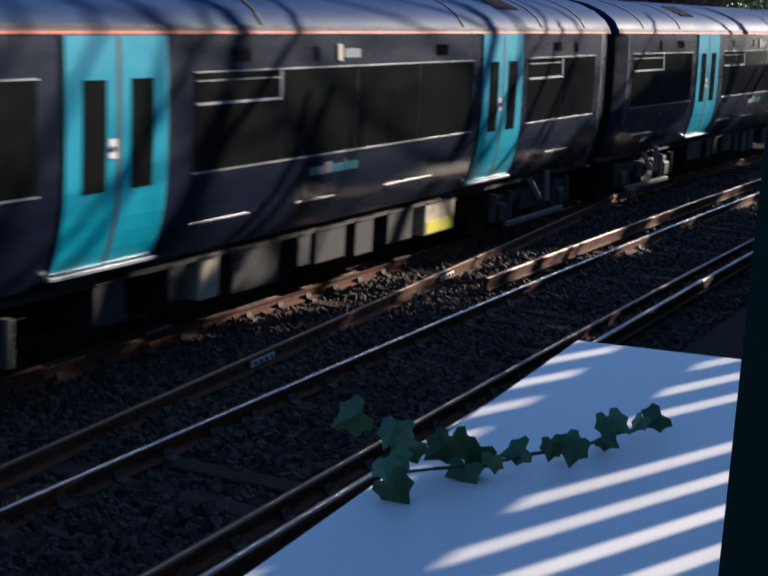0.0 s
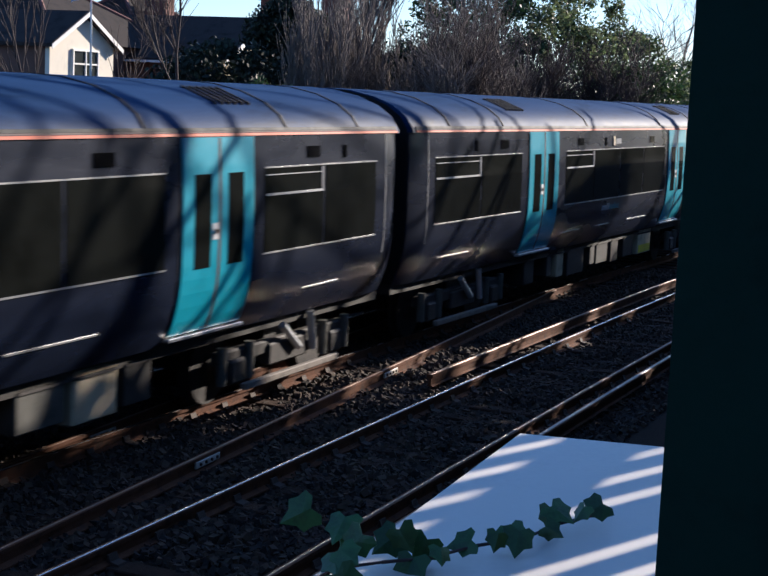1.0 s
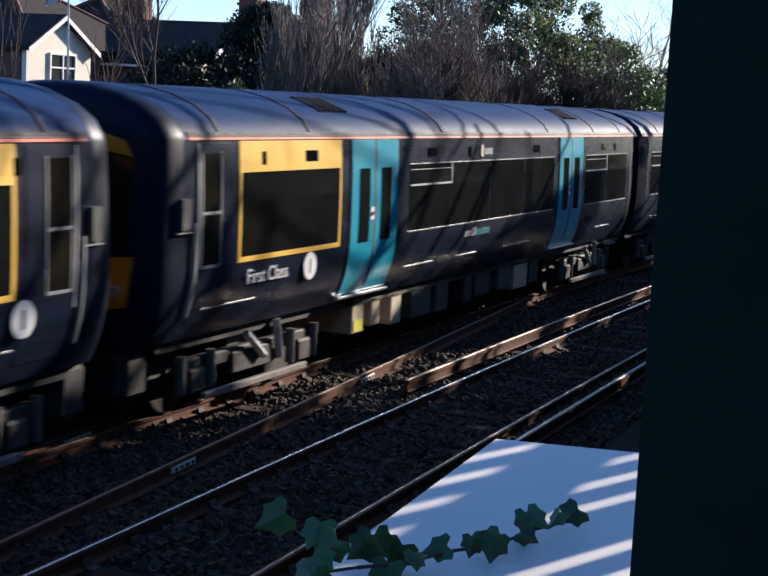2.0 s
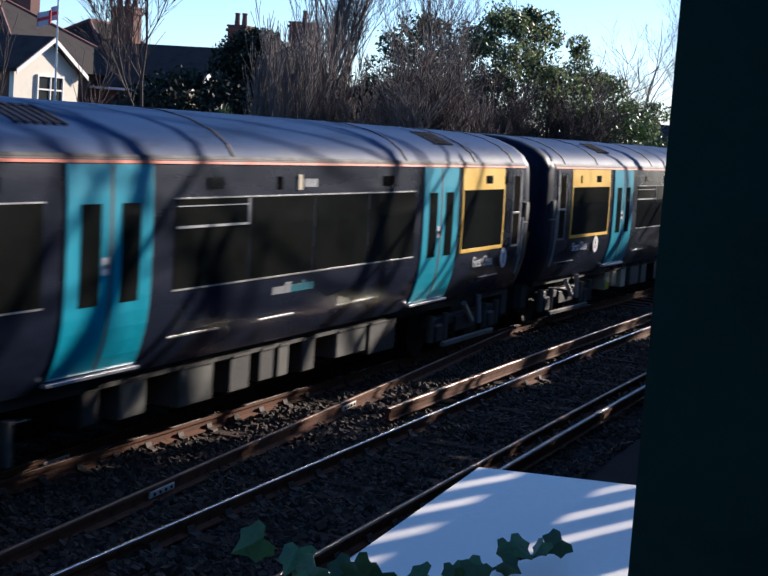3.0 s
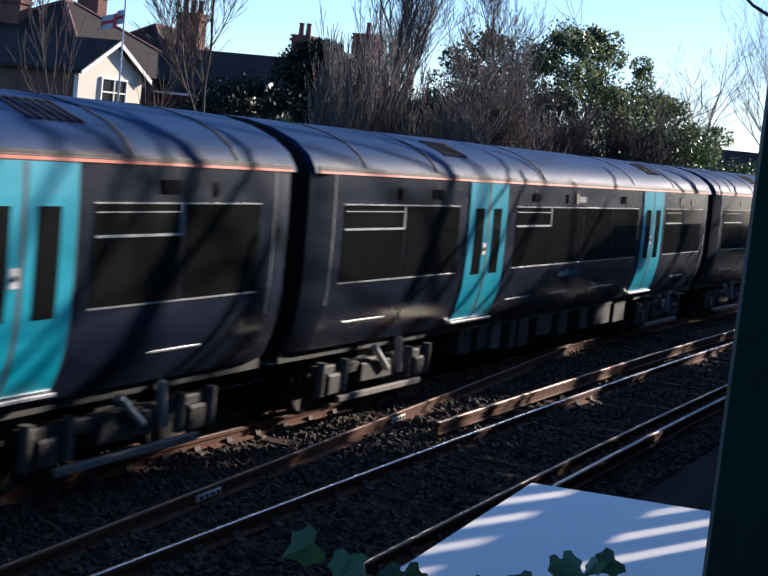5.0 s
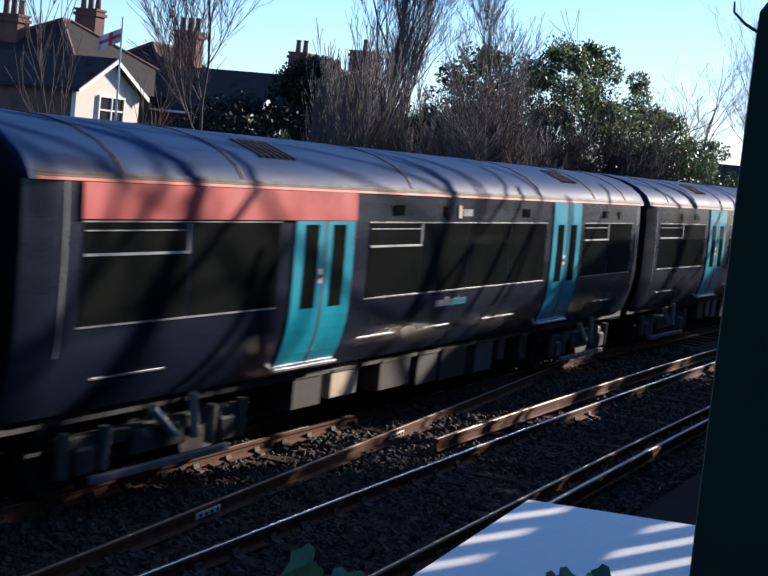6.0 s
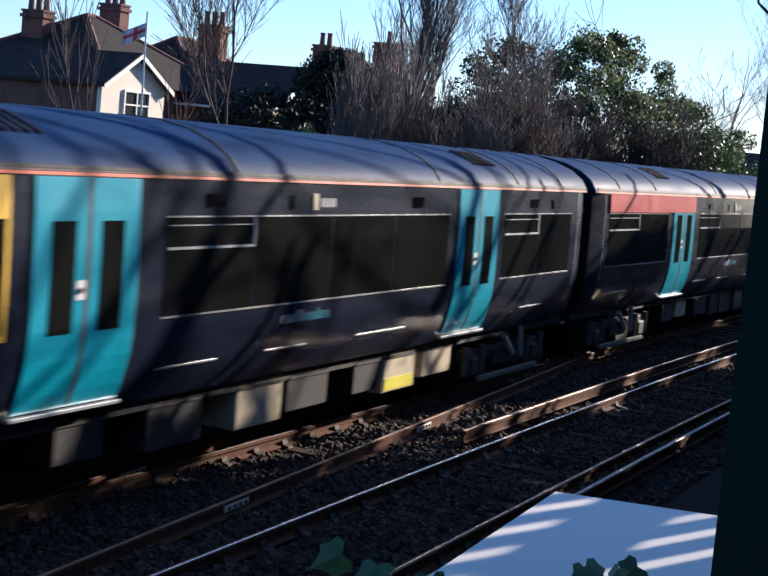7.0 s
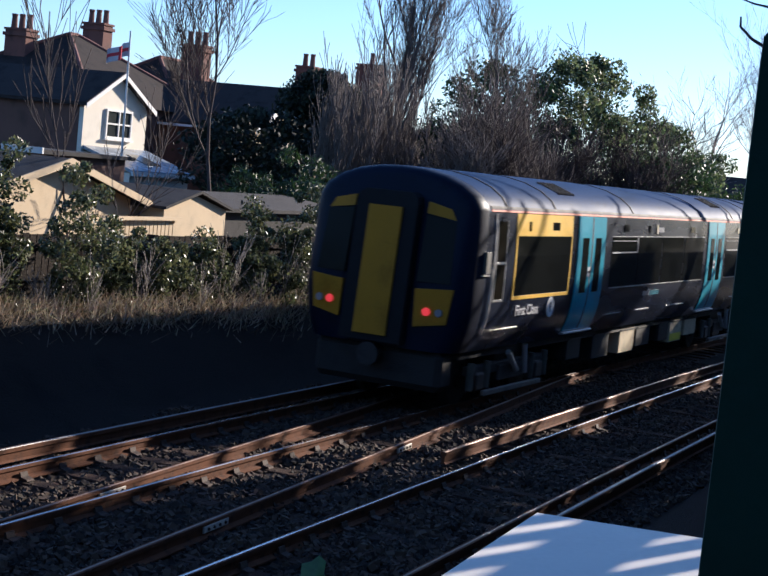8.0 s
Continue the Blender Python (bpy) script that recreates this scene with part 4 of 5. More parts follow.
def far_bank():
    # big leafless tree and its neighbours beyond the train
    bare_tree("tall leafless tree with a dense fine crown", (49.6, 22.6, gz(50, 22)), 12.0, 0.16, 6, BARK, 0.36, 0.30, 2, 4, 2, 0.03, "trees beyond the line")
    bare_tree("leafless tree with a narrow upright crown", (54.0, 20.3, gz(54, 20)), 9.6, 0.11, 8, BARK, 0.36, 0.28, 2, 4, 1, 0.08, "trees beyond the line")
    bare_tree("slim leafless tree with fanned branches by the houses", (34.3, 20.5, gz(34, 20)), 10.5, 0.055, 21, BARKD, 0.40, 0.22, 3, 3, 1, 0.08, "trees beyond the line")
    bare_tree("thin leafless sapling near the shed", (23.3, 17.0, gz(23, 17)), 5.9, 0.026, 5, BARKD, 0.28, 0.25, 2, 2, 1, 0.05, "trees beyond the line")
    bare_tree("leafless sapling bending over the shed roof", (24.6, 17.2, gz(24, 17)), 4.3, 0.02, 15, BARKD, 0.35, 0.15, 2, 2, 1, 0.6, "trees beyond the line")
    bare_tree("pale leafless birch standing alone", (78.0, 18.2, gz(78, 18)), 10.0, 0.12, 31, BARKL, 0.45, 0.1, 2, 3, 1, 0.1, "trees beyond the line")
    bare_tree("leafless tree with pale upright twigs", (75.0, 13.2, gz(75, 13)), 11.0, 0.10, 32, BARKL, 0.40, 0.25, 2, 3, 2, 0.2, "trees beyond the line")
    rs = random.Random(77)
    # upright leafless shrubs
    for i in range(7):
        x, y = 41 + i * 1.1 + rs.uniform(-0.4, 0.4), 21.1 + rs.uniform(-0.9, 0.9)
        bare_tree("bundle of tall leafless upright stems", (x, y, gz(x, y)), rs.uniform(4.4, 5.6), 0.04, 100 + i, BARK, 0.22, 0.42, 2, 2, 6, 0.22, "leafless shrubs", "leafless_shrub", 0.009)
    for i in range(16):
        x, y = 44 + i * 1.15 + rs.uniform(-0.5, 0.5), 17.2 + rs.uniform(-1.6, 2.2)
        bare_tree("tangled reddish-brown leafless shrub", (x, y, gz(x, y)), rs.uniform(3.4, 5.4), 0.035, 200 + i, BARKD if i % 3 else BARK, 0.5, 0.2, 3, 2, 5, 0.4, "leafless shrubs", "leafless_shrub", 0.010)
    # evergreens
    r2 = random.Random(9)
    leafy("evergreen_tree", "broad evergreen tree with sunlit glossy leaves", "tree", (61.5, 19.4, gz(61, 19)), clumps_in(r2, 120, 4.2, 3.2, 1.4, 7.4, 0.35, 0.85), 26000, 0.085, LEAFL, 41, (6.0, 0.16), group="evergreens")
    leafy("evergreen_tree", "rounded evergreen tree with paler leaves", "tree", (66.5, 16.6, gz(66, 16)), clumps_in(r2, 90, 3.4, 2.6, 0.6, 5.3, 0.35, 0.8), 19000, 0.085, LEAFL, 42, (4.2, 0.12), group="evergreens")
    leafy("evergreen_shrub", "dense dark-green evergreen shrub", "shrub", (62.5, 15.4, gz(62, 15)), clumps_in(r2, 60, 4.0, 2.0, 0.2, 3.9, 0.4, 0.8), 10000, 0.075, LEAF, 43, group="evergreens")
    leafy("evergreen_shrub", "low dark-green evergreen shrub", "shrub", (70.0, 13.6, gz(70, 13)), clumps_in(r2, 50, 4.5, 1.8, 0.1, 2.9, 0.4, 0.8), 8000, 0.08, LEAF, 44, group="evergreens")
    leafy("evergreen_tree", "dark evergreen tree half hidden by bare branches", "tree", (57.5, 21.4, gz(57, 21)), clumps_in(r2, 60, 3.4, 2.6, 1.6, 6.4, 0.4, 0.9), 10000, 0.085, LEAF, 45, (5.0, 0.14), group="evergreens")
    leafy("conifer_hedge", "tall dark ivy-covered conifer with a pointed outline", "hedge", (55.6, 28.3, gz(55, 28)), clumps_in(r2, 170, 3.4, 3.5, 0.3, 5.2, 0.4, 0.75, lambda u: 1.05 - 0.75 * u ** 1.2), 36000, 0.11, DARKHEDGE, 46)
    leafy("conifer_hedge", "low dark hedge behind the shrubs", "hedge", (57, 24.5, gz(57, 24)), clumps_in(r2, 90, 7.5, 2.0, 0.1, 3.6, 0.5, 0.95), 16000, 0.11, DARKHEDGE, 47)
    leafy("garden_shrub", "spiky dark evergreen shrub in a garden", "shrub", (37.6, 20.6, gz(37, 20)), clumps_in(r2, 40, 2.6, 1.4, 0.2, 2.2, 0.3, 0.6), 5000, 0.10, LEAF, 48, flat=0.2)
    leafy("garden_shrub", "dark shrub below the house wall", "shrub", (43.6, 25.0, gz(43, 25)), clumps_in(r2, 60, 2.7, 2.0, 0.2, 3.2, 0.4, 0.8), 8000, 0.10, DARKHEDGE, 49)
    # ivy and brambles along the boundary
    for i, h in enumerate((2.0, 2.2, 2.5, 2.3, 1.45, 1.05, 1.2, 1.9, 2.2, 1.9, 1.6)):
        x = 14.6 + i * 1.25
        y = 13.6 - i * 0.09 + r2.uniform(-0.2, 0.2)
        low = clumps_in(r2, 12, 0.75, 0.35, 0.0, h * 0.55, 0.14, 0.28)
        columns = []
        for k in range(4):
            cx, top = r2.uniform(-0.6, 0.6), h * r2.uniform(0.7, 1.05)
            columns += [(cx + r2.uniform(-0.14, 0.14), r2.uniform(-0.25, 0.2), top * (j + 0.5) / 6, r2.uniform(0.10, 0.24)) for j in range(6)]
        leafy("ivy_bush", "ivy-covered bush on the railway bank" if i % 2 else "glossy ivy and bramble bush on the bank", "bush", (x, y, gz(x, y) - 0.1), low + columns, 6500, 0.034, IVY, 60 + i, group="bank bushes")
    for i in range(9):
        x, y = 16.2 + i * 1.2 + r2.uniform(-0.4, 0.4), 13.25 - i * 0.08
        bare_tree("thin dead stems among the ivy", (x, y, gz(x, y)), r2.uniform(0.9, 1.7), 0.011, 400 + i, BARKL, 0.35, 0.2, 2, 1, 5, 0.5, "dead stems", "dead_shrub", 0.004)
    # dark boarded fence behind the ivy
    f = thing("bank_fence", "dark weathered boarded fence behind the ivy", "fence")
    me = bpy.data.meshes.new("fence_board")
    bm = boxes((-0.07, 0.07, -0.011, 0.011, 0, 0.95), bevel=0.004)
    bm.to_mesh(me)
    bm.free()
    me.materials.append(DARKWOOD)
    for i in range(110):
        x = 12.0 + i * 0.15
        y = 14.55 - 0.075 * (x - 14.6)
        b = put("fence_board", me, f)
        b.matrix_basis = pose(x, y, gz(x, y) - 0.03 + r2.uniform(-0.02, 0.02), 0, r2.uniform(-1, 1), -4.3)
    for z in (0.25, 0.75):
        r = part("fence_rail", boxes((-8.3, 8.3, -0.05, -0.012, -0.04, 0.04)), DARKWOOD, f, "long fence rail")
        r.matrix_basis = pose(20.2, 14.55 - 0.075 * 5.6, gz(20, 14) + z, 0, 0, -4.3)
    # dead grass and stems at the foot of the bushes
    rs2 = np.random.RandomState(8)
    vs, fs = [], []
    for i in range(5000):
        x = rs2.uniform(13, 28)
        y = 13.2 - (x - 14.6) * 0.08 + rs2.normal() * 0.2
        z = gz(x, y) - 0.03
        h, w, a = rs2.uniform(0.08, 0.38), rs2.uniform(0.006, 0.016), rs2.uniform(0, 6.28)
        dx, dy = rs2.normal() * 0.18, rs2.normal() * 0.18
        k = len(vs)
        vs += [(x - w * math.cos(a), y - w * math.sin(a), z), (x + w * math.cos(a), y + w * math.sin(a), z), (x + dx, y + dy, z + h)]
        fs.append((k, k + 1, k + 2))
    tagged(put("dry_grass", mesh_of("dry_grass", vs, fs, DRY)), "pale dead grass and stems along the bank", "grass", kind="stuff")


def sky_blocking_trees():
    """Unseen tall evergreens around and behind the camera, added to block sky light."""
    r2 = random.Random(31)
    for i, (x, y) in enumerate(((10, -6.5), (4, -7.5), (-3, -7.0), (-10, -5.5), (-16, -3), (-22, 0.0), (-27, 16), (-24, 22), (-18, 26), (-10, 28), (-2, 29))):
        leafy("evergreen_tree", "unseen tall evergreen tree, added to block sky light" if y < 5 else "unseen tall evergreen beyond the line, added to block sky light", "tree", (x, y, gz(x, y)), clumps_in(r2, 46, 3.6, 2.6, 0.3, 9.0 + r2.uniform(-1, 1), 0.9, 1.8), 3600, 0.34, LEAF, 140 + i, (7.0, 0.2), group="garden evergreens")


def sun_side():
    """The unseen hedge and trees whose shade lies over the line."""
    r2 = random.Random(12)
    # hedge added out of view; its varying tops set where sun gets through
    for i in range(12):
        x, y = 15 + i * 4.1, 0.2 - i * 0.10
        top = 7.5 if x < 21 or x > 41 else (4.2 if x < 25 else 5.6 if x < 29 else 5.6 if x < 33 else 4.3)
        leafy("shade_hedge", "unseen dense tall hedge, added to shade the line", "hedge", (x, y, 1.8), clumps_in(r2, 34, 2.5, 0.9, 0.1, top + 0.6 * math.sin(i * 1.9), 0.4, 0.95), 8000, 0.15, LEAF, 80 + i, group="boundary hedges")
    bare_tree("leafless tree on the near side of the line", (26, -1.2, 1.85), 15, 0.19, 301, BARK, 0.5, 0.15, 2, 2, 2, 0.35, "trees by the boundary")
    for x, y, h, sd in ((28.0, 0.9, 15, 314), (31.2, 1.2, 15, 311), (35.2, 0.8, 16, 312), (42.5, 0.5, 16, 315)):
        bare_tree("leafless tree with thick leaning stems", (x, y, 1.85), h, 0.16, sd, BARK, 0.55, 0.12, 1, 1, 2, 0.5, "trees by the boundary", thin=0.04)
    # low bushes added out of view to keep sun off the near ballast
    for i in range(5):
        x, y = 17.2 + i * 2.3, 2.35 - i * 0.06
        leafy("shade_bush", "unseen low bush, added to shade the near ballast", "bush", (x, y, gz(x, y) - 0.05), clumps_in(r2, 26, 1.4, 0.45, 0.1, 1.9, 0.25, 0.5), 3600, 0.07, LEAF, 120 + i, group="trackside brambles")


# ---------------------------------------------------------------- houses
def wall_box(bm, x0, x1, y0, y1, z0, z1):
    return box(bm, x0, x1, y0, y1, z0, z1)


def chimney(house, x, y, z0, z1, w, d, pots, label="red-brick chimney stack with clay pots"):
    bm = boxes((x - w / 2, x + w / 2, y - d / 2, y + d / 2, z0, z1), (x - w / 2 - 0.08, x + w / 2 + 0.08, y - d / 2 - 0.08, y + d / 2 + 0.08, z1 - 0.35, z1 - 0.2), (x - w / 2 - 0.05, x + w / 2 + 0.05, y - d / 2 - 0.05, y + d / 2 + 0.05, z1 - 0.1, z1))
    c = part("chimney", bm, BRICKRED, house, label)
    for i in range(pots):
        bm = bmesh.new()
        yy = y + (i - (pots - 1) / 2) * 0.42
        cyl(bm, (x, yy, z1), (x, yy, z1 + 0.62), 0.15, 0.115, 10)
        cyl(bm, (x, yy, z1 + 0.55), (x, yy, z1 + 0.64), 0.14, 0.14, 10)
        part("chimney_pot", bm, TILE, c, "terracotta chimney pot")


def gable_roof(house, x0, x1, y0, y1, ze, zr, axis, material, over=0.3, label="pitched slate roof"):
    """A ridged roof; axis is the way the ridge runs."""
    bm = bmesh.new()
    th = 0.14
    if axis == "y":
        m = (x0 + x1) / 2
        k = (zr - ze) / (m - x0)
        prism(bm, [(x0 - over, ze - over * k), (m, zr), (x1 + over, ze - over * k), (x1 + over, ze - over * k + th), (m, zr + th), (x0 - over, ze - over * k + th)], "y", y0 - over, y1 + over)
    else:
        m = (y0 + y1) / 2
        k = (zr - ze) / (m - y0)
        prism(bm, [(y0 - over, ze - over * k), (m, zr), (y1 + over, ze - over * k), (y1 + over, ze - over * k + th), (m, zr + th), (y0 - over, ze - over * k + th)], "x", x0 - over, x1 + over)
    return part("roof", bm, material, house, label)


def hip_roof(house, x0, x1, y0, y1, ze, zr, material, over=0.35, label="hipped slate roof"):
    x0, x1, y0, y1 = x0 - over, x1 + over, y0 - over, y1 + over
    h = min(x1 - x0, y1 - y0) / 2
    if x1 - x0 > y1 - y0:
        r = [(x0 + h, (y0 + y1) / 2), (x1 - h, (y0 + y1) / 2)]
    else:
        r = [((x0 + x1) / 2, y0 + h), ((x0 + x1) / 2, y1 - h)]
    bm = bmesh.new()
    c = [bm.verts.new((x, y, ze)) for x, y in ((x0, y0), (x1, y0), (x1, y1), (x0, y1))]
    a, b = [bm.verts.new((x, y, zr)) for x, y in r]
    bm.faces.new(c[::-1])
    if x1 - x0 > y1 - y0:
        for f in ((c[0], c[1], b, a), (c[1], c[2], b), (c[2], c[3], a, b), (c[3], c[0], a)):
            bm.faces.new(f)
    else:
        for f in ((c[0], c[1], a), (c[1], c[2], b, a), (c[2], c[3], b), (c[3], c[0], a, b)):
            bm.faces.new(f)
    ro = part("roof", bm, material, house, label)
    bm = bmesh.new()
    for p, q in ((0, 0), (1, 0 if x1 - x0 <= y1 - y0 else 1), (2, 1), (3, 1 if x1 - x0 <= y1 - y0 else 0)):
        cc = ((x0, y0), (x1, y0), (x1, y1), (x0, y1))[p]
        cyl(bm, (*cc, ze + 0.02), (*r[q], zr + 0.02), 0.09, 0.09, 6)
    cyl(bm, (*r[0], zr + 0.02), (*r[1], zr + 0.02), 0.09, 0.09, 6)
    part("ridge_tiles", bm, TILE, ro, "red clay ridge and hip tiles")
    return ro


def window(house, x, y, z0, z1, w, face="-y"):
    """A sash window set in a wall that faces -y or -x."""
    def b(a0, a1, o0, o1, c0, c1):
        return (x + a0, x + a1, y - o1, y - o0, c0, c1) if face == "-y" else (x - o1, x - o0, y + a0, y + a1, c0, c1)
    rows = [b(-w / 2, w / 2, 0.0, 0.09, z0, z0 + 0.08), b(-w / 2, w / 2, 0.0, 0.09, z1 - 0.08, z1), b(-w / 2, -w / 2 + 0.08, 0, 0.09, z0 + 0.08, z1 - 0.08), b(w / 2 - 0.08, w / 2, 0, 0.09, z0 + 0.08, z1 - 0.08), b(-0.03, 0.03, 0, 0.085, z0 + 0.08, z1 - 0.08), b(-w / 2 + 0.08, w / 2 - 0.08, 0, 0.08, (z0 + z1) / 2 - 0.03, (z0 + z1) / 2 + 0.03)]
    wd = part("window", boxes(*rows[:1]), FASCIA, house, "white sash window")
    for rw, nm in zip(rows[1:], ("head", "jamb", "jamb", "mullion", "glazing_bar")):
        part(nm, boxes(rw), FASCIA, wd)
    part("pane", boxes(b(-w / 2 + 0.05, w / 2 - 0.05, 0.01, 0.03, z0 + 0.05, z1 - 0.05)), PANE, wd, "dark glass panes")
    part("sill", boxes(b(-w / 2 - 0.08, w / 2 + 0.08, 0.0, 0.16, z0 - 0.08, z0)), FASCIA, wd)


def build_houses():
    # house with the cream gable
    g = gz(50, 36)
    h = thing("gabled_house", "dark brick house with a sunlit cream gable and slate roof", "house", "houses beyond the line")
    x0, x1, y0, y1 = 47.4, 51.6, 34.4, 46.0
    m = (x0 + x1) / 2
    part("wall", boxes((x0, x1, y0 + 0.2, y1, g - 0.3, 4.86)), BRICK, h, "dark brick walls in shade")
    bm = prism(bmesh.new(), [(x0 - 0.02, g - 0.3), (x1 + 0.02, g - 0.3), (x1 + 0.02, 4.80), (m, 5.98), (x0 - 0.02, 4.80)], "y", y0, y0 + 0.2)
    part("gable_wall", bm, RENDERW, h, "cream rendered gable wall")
    gable_roof(h, x0, x1, y0, y1, 4.84, 6.02, "y", SLATE, 0.28, "steep slate roof over the gable")
    k = (6.02 - 4.84) / (m - x0)
    for s in (-1, 1):
        e = m + s * (m - x0 + 0.28)
        bm = prism(bmesh.new(), [(m, 6.12), (e, 4.94 - 0.28 * k), (e, 4.76 - 0.28 * k), (m, 5.94)], "y", y0 - 0.31, y0 - 0.285)
        part("bargeboard", bm, FASCIA, h, "white bargeboard")
    window(h, 49.65, y0, 3.55, 4.68, 1.75)
    part("main_wall", boxes((x1, 62.0, 37.4, 47.0, g - 0.3, 5.0)), BRICK, h, "dark brick main block")
    hip_roof(h, x1 + 0.2, 62.0, 37.4, 47.0, 5.0, 8.05, SLATE)
    chimney(h, 54.8, 43.5, 6.0, 8.0, 0.8, 1.15, 3)
    chimney(h, 60.9, 43.8, 6.2, 9.0, 0.75, 1.2, 3)
    # lean-to below the gable
    bm = prism(bmesh.new(), [(y0 - 2.3, 2.45), (y0, 3.2), (y0, 3.08), (y0 - 2.3, 2.33)], "x", x0 + 0.1, x1 + 0.2)
    lt = part("lean_to_roof", bm, GLAZE, h, "grey lean-to roof")
    part("roof_light", prism(bmesh.new(), [(y0 - 1.7, 2.67), (y0 - 0.7, 3.0), (y0 - 0.7, 2.96), (y0 - 1.7, 2.63)], "x", x0 + 2.0, x0 + 3.0), PANE, lt, "dark roof light")
    part("lean_to_wall", boxes((x0 + 0.2, x1 + 0.1, y0 - 2.15, y0, g - 0.3, 2.35)), RENDERW, h, "pale lean-to wall")
    part("lean_to_gutter", boxes((x0 + 0.05, x1 + 0.25, y0 - 2.40, y0 - 2.3, 2.24, 2.40)), FASCIA, h, "white gutter board")
    # second house
    h = thing("brick_house", "brown brick house with slate roof and white bargeboard", "house", "houses beyond the line")
    x0, x1, y0, y1 = 57.4, 64.4, 32.7, 40.5
    m = (x0 + x1) / 2
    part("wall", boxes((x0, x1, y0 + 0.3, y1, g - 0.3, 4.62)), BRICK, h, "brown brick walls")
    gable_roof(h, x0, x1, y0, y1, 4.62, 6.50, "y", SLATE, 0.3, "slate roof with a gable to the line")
    # paler brick paints the sun on this face; side walls stay brown
    part("gable_wall", prism(bmesh.new(), [(x0, g - 0.3), (x1, g - 0.3), (x1, 4.6), (m, 6.46), (x0, 4.6)], "y", y0, y0 + 0.3), GABLEB, h, "gable wall, sunlight put into its yellow brick colour")
    k = (6.50 - 4.62) / (m - x0)
    for s in (-1, 1):
        e = m + s * (m - x0 + 0.3)
        bm = prism(bmesh.new(), [(m, 6.62), (e, 4.74 - 0.3 * k), (e, 4.48 - 0.3 * k), (m, 6.36)], "y", y0 - 0.34, y0 - 0.305)
        part("bargeboard", bm, FASCIA, h, "white bargeboard at the gable")
    part("gutter", boxes((x0 - 0.42, x0 - 0.32, y0 - 0.25, y1, 4.40, 4.50)), FASCIA, h, "pale gutter under the eaves")
    window(h, 62.6, y0, 2.6, 3.9, 1.1)
    part("rear_wall", boxes((x0 + 2.2, 69.0, y1 - 2.5, 45.5, g - 0.3, 4.9)), BRICK, h, "brick rear block")
    hip_roof(h, x0 + 2.2, 69.0, y1 - 2.5, 45.5, 4.9, 7.75, SLATE)
    chimney(h, 63.6, 39.8, 6.0, 8.5, 0.75, 1.2, 3)
    # third house behind the conifers
    h = thing("far_brick_house", "brick house mostly hidden by a dark conifer", "house", "houses beyond the line")
    part("wall", boxes((70.2, 80.0, 35.6, 44.0, g - 0.3, 4.8)), BRICK, h, "brown brick walls")
    hip_roof(h, 70.2, 80.0, 35.6, 44.0, 4.8, 7.2, SLATE)
    chimney(h, 70.8, 37.4, 5.0, 8.35, 0.9, 1.0, 2)
    chimney(h, 76.8, 36.6, 5.4, 9.1, 0.9, 1.4, 1)
    # house far down the line
    h = thing("distant_house", "distant white-gabled house with a dark roof", "house", "houses beyond the line")
    part("wall", boxes((114.6, 122, 21.3, 26.9, 0, 3.6)), RENDERW, h, "white walls")
    gable_roof(h, 114.6, 122, 21.3, 26.9, 3.6, 5.3, "y", SLATE, 0.3)
    part("gable_wall", prism(bmesh.new(), [(114.6, 3.6), (118.3, 5.25), (122, 3.6)], "y", 21.3, 21.5), RENDERW, h, "white gable")
    # leftmost roof
    h = thing("corner_house", "dark roofed house at the end of the row", "house", "houses beyond the line")
    part("wall", boxes((57.5, 66.5, 52.5, 60.0, g - 0.3, 5.0)), BRICK, h, "brown brick walls")
    hip_roof(h, 57.5, 66.5, 52.5, 60.0, 5.0, 8.3, SLATE)
    h = thing("outbuilding", "low dark outbuilding with a white fascia", "shed", "sheds")
    part("wall", boxes((31.3, 35.0, 23.9, 26.6, g - 0.3, 3.0)), BRICK, h, "dark wall")
    part("roof", boxes((31.1, 35.2, 23.7, 26.8, 3.0, 3.1)), FELT, h, "flat felt roof")
    part("fascia", boxes((31.04, 31.1, 23.7, 25.0, 3.0, 3.16)), FASCIA, h, "white fascia board")


FLAGS = []


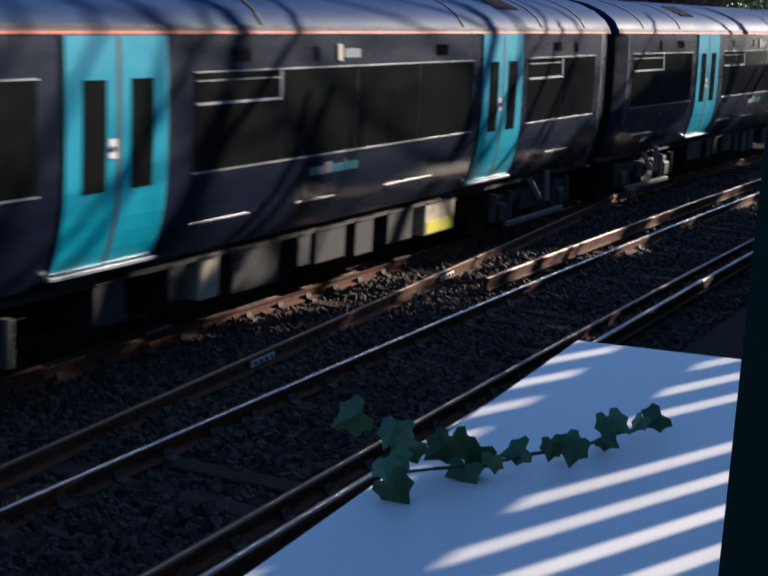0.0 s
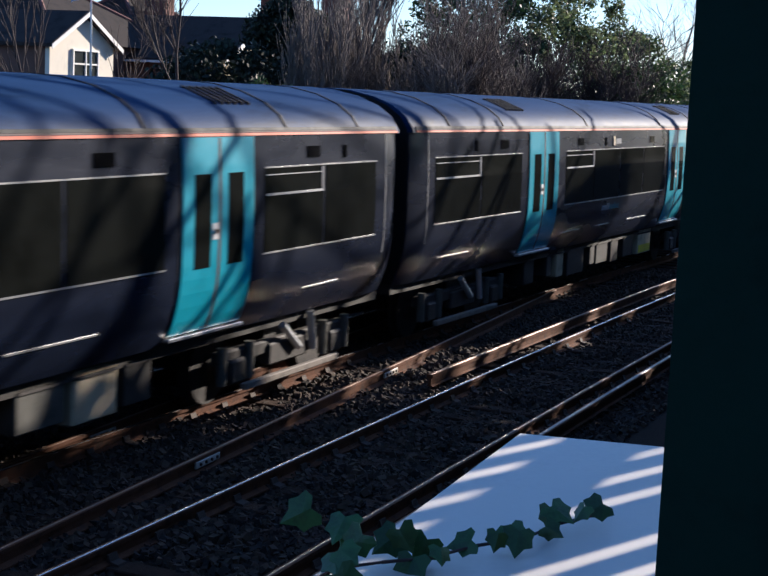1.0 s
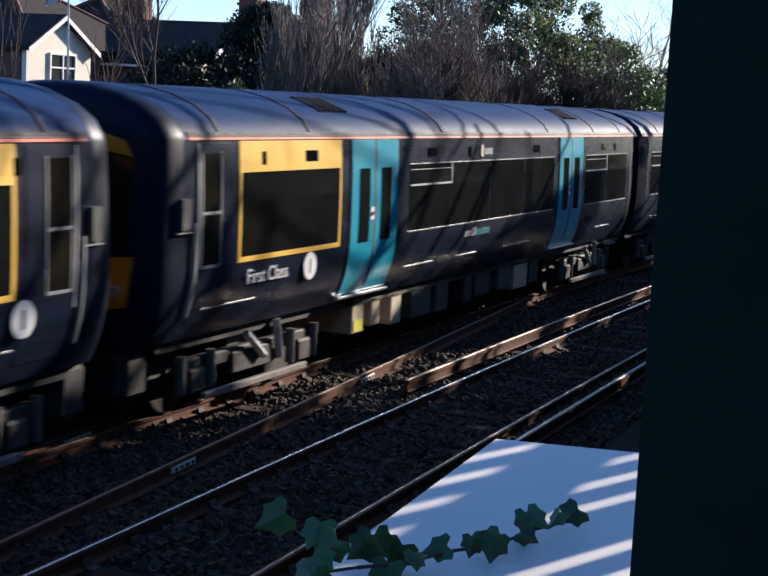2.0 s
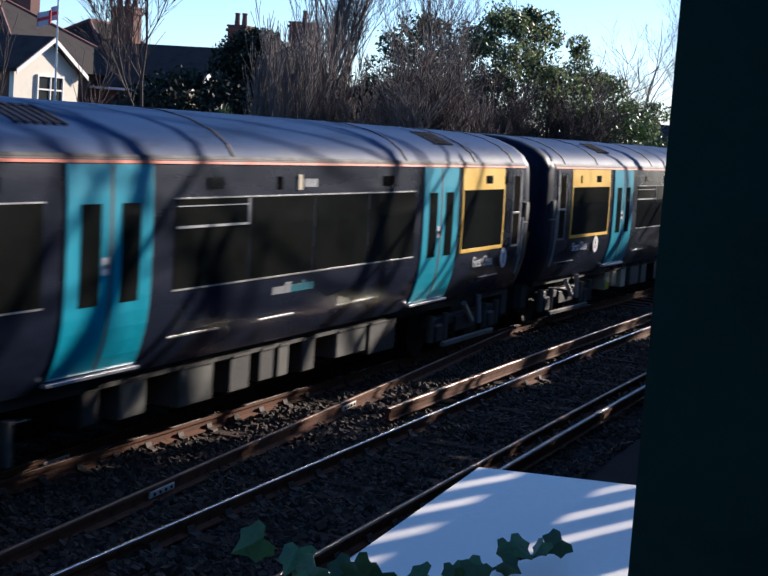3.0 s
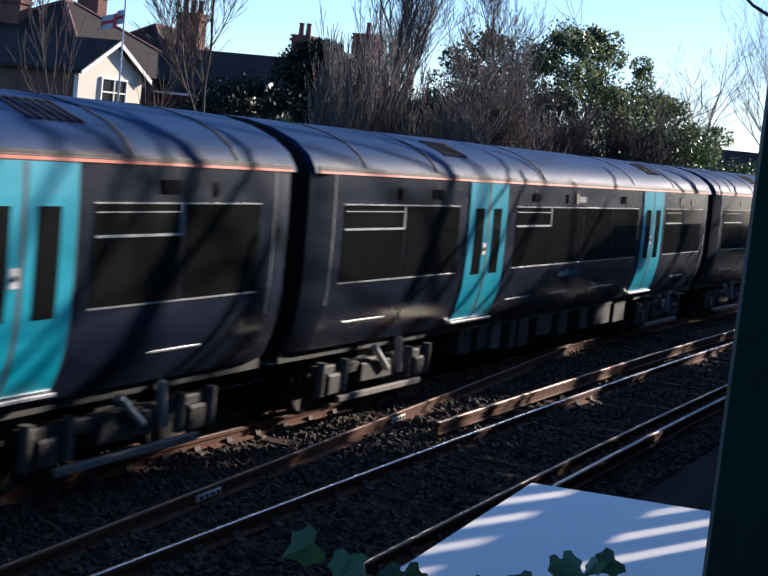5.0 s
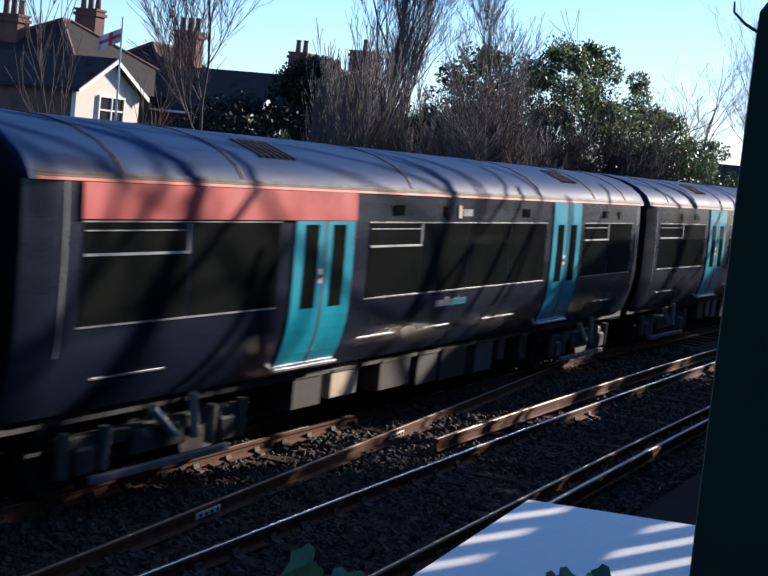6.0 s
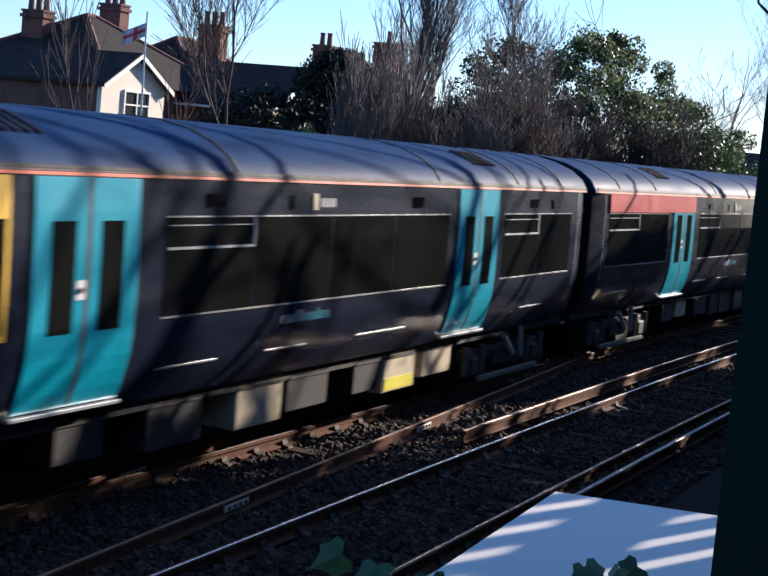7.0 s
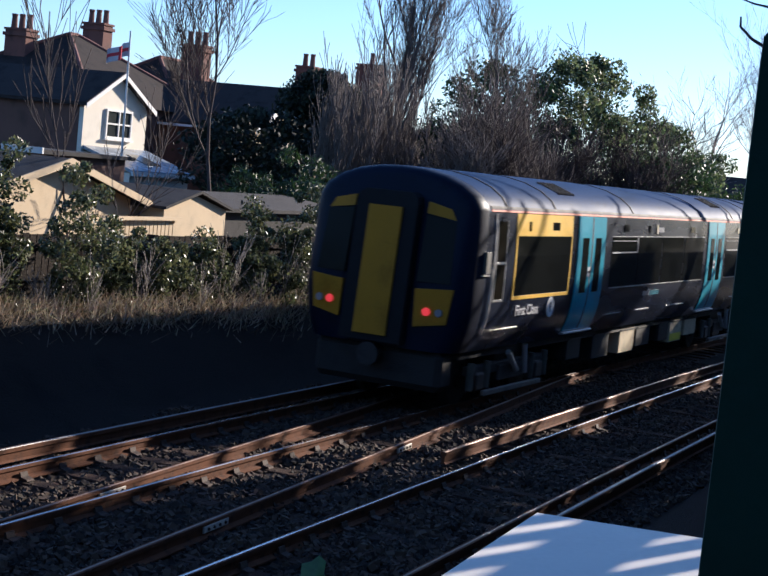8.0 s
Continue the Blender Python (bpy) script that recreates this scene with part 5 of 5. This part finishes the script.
def build_flag():
    t = thing("flagpole", "leaning flagpole with a red and white flag", "flag", at=(45.75, 31.6, gz(46, 32)))
    cyl_bm = cyl(bmesh.new(), (0.45, 0.1, 0), (0.45, 0.2, 5.85), 0.045, 0.03, 8)
    part("pole", cyl_bm, FASCIA, t, "thin grey pole")
    vs, fs = [], []
    def sheet(u0, u1, v0, v1, o):
        k = len(vs)
        n = 8
        for i in range(n + 1):
            u = u0 + (u1 - u0) * i / n
            for v in (v0, v1):
                vs.append((-u * 0.74, math.sin(u * 9) * 0.11 + u * 0.35, -v * 0.50 - u * 0.38))
                vs.append((-u * 0.74, math.sin(u * 9) * 0.11 + u * 0.35 - o, -v * 0.50 - u * 0.38))
        for i in range(n):
            a = k + i * 4
            fs.extend([(a, a + 4, a + 6, a + 2), (a + 1, a + 3, a + 7, a + 5), (a, a + 1, a + 5, a + 4), (a + 2, a + 6, a + 7, a + 3)])
    sheet(0, 1, 0, 1, 0.006)
    fl = put("flag", mesh_of("flag", vs, fs, FLAGW), t, "white cloth of the flag")
    fl.matrix_basis = pose(0.45, 0.2, 5.45)
    FLAGS.append(fl)
    vs, fs = [], []
    sheet(0, 1, 0.38, 0.62, 0.014)
    sheet(0.40, 0.58, 0, 1, 0.014)
    put("flag_cross", mesh_of("flag_cross", vs, fs, FLAGR), fl, "red cross on the flag")


def build_sheds():
    g = gz(25, 18)
    s = thing("garden_shed", "cream garden shed with a wide felted gable roof", "shed", "sheds")
    x0, x1, y0, y1 = 20.5, 25.9, 17.3, 21.0
    zc = 3.04
    m = (x0 + x1) / 2
    bm = prism(bmesh.new(), [(x0 + 0.25, g - 0.2), (x1 - 0.25, g - 0.2), (x1 - 0.25, 2.38), (m, zc - 0.06), (x0 + 0.25, 2.38)], "y", y0, y1)
    part("wall", bm, SHED, s, "cream boarded walls")
    k = (zc - 2.38) / (m - x0 - 0.25)
    bm = prism(bmesh.new(), [(x0 - 0.1, 2.38 - 0.35 * k), (m, zc), (x1 + 0.1, 2.38 - 0.35 * k), (x1 + 0.1, 2.46 - 0.35 * k), (m, zc + 0.08), (x0 - 0.1, 2.46 - 0.35 * k)], "y", y0 - 0.25, y1 + 0.2)
    part("roof", bm, FELT, s, "dark felt roof")
    for q in (-1, 1):
        e = m + q * (m - x0 + 0.1)
        bm = prism(bmesh.new(), [(m, zc + 0.09), (e, 2.47 - 0.35 * k), (e, 2.33 - 0.35 * k), (m, zc - 0.05)], "y", y0 - 0.29, y0 - 0.255)
        part("bargeboard", bm, SHED, s, "cream bargeboard")
    s = thing("small_shed", "small cream shed with a low felt roof", "shed", "sheds")
    x0, x1, y0, y1 = 26.05, 28.5, 16.75, 19.2
    m = (x0 + x1) / 2
    part("wall", prism(bmesh.new(), [(x0, g - 0.2), (x1, g - 0.2), (x1, 2.26), (m, 2.54), (x0, 2.26)], "y", y0, y1), SHED, s, "cream boarded walls")
    part("roof", prism(bmesh.new(), [(x0 - 0.12, 2.25), (m, 2.60), (x1 + 0.12, 2.25), (x1 + 0.12, 2.31), (m, 2.66), (x0 - 0.12, 2.31)], "y", y0 - 0.12, y1 + 0.1), FELT, s, "grey felt roof")
    s = thing("long_shed", "long low outbuilding with a grey flat roof", "shed", "sheds")
    part("wall", boxes((29.2, 36.0, 17.4, 19.4, g - 0.2, 2.2)), FELT, s, "dark outbuilding wall")
    part("roof", prism(bmesh.new(), [(17.2, 2.18), (19.6, 2.42), (19.6, 2.50), (17.2, 2.26)], "x", 29.0, 36.3), FELT, s, "grey felted flat roof")
    f = thing("garden_fence", "pale boarded garden fence between the sheds", "fence")
    me = bpy.data.meshes.new("fence_board")
    bm = boxes((-0.06, 0.06, -0.01, 0.01, 0, 0.95), bevel=0.004)
    bm.to_mesh(me)
    bm.free()
    me.materials.append(SHED)
    for i in range(17):
        x = 23.7 + i * 0.135
        b = put("fence_board", me, f)
        b.matrix_basis = pose(x, 16.4 - 0.02 * i * 0.135, gz(x, 16.4) - 0.02)
    part("top_rail", boxes((23.6, 26.0, 16.25, 16.29, 2.06, 2.13)), SHED, f, "pale top rail")


build_houses()
build_flag()
build_sheds()
far_bank()
sky_blocking_trees()
sun_side()
motions()
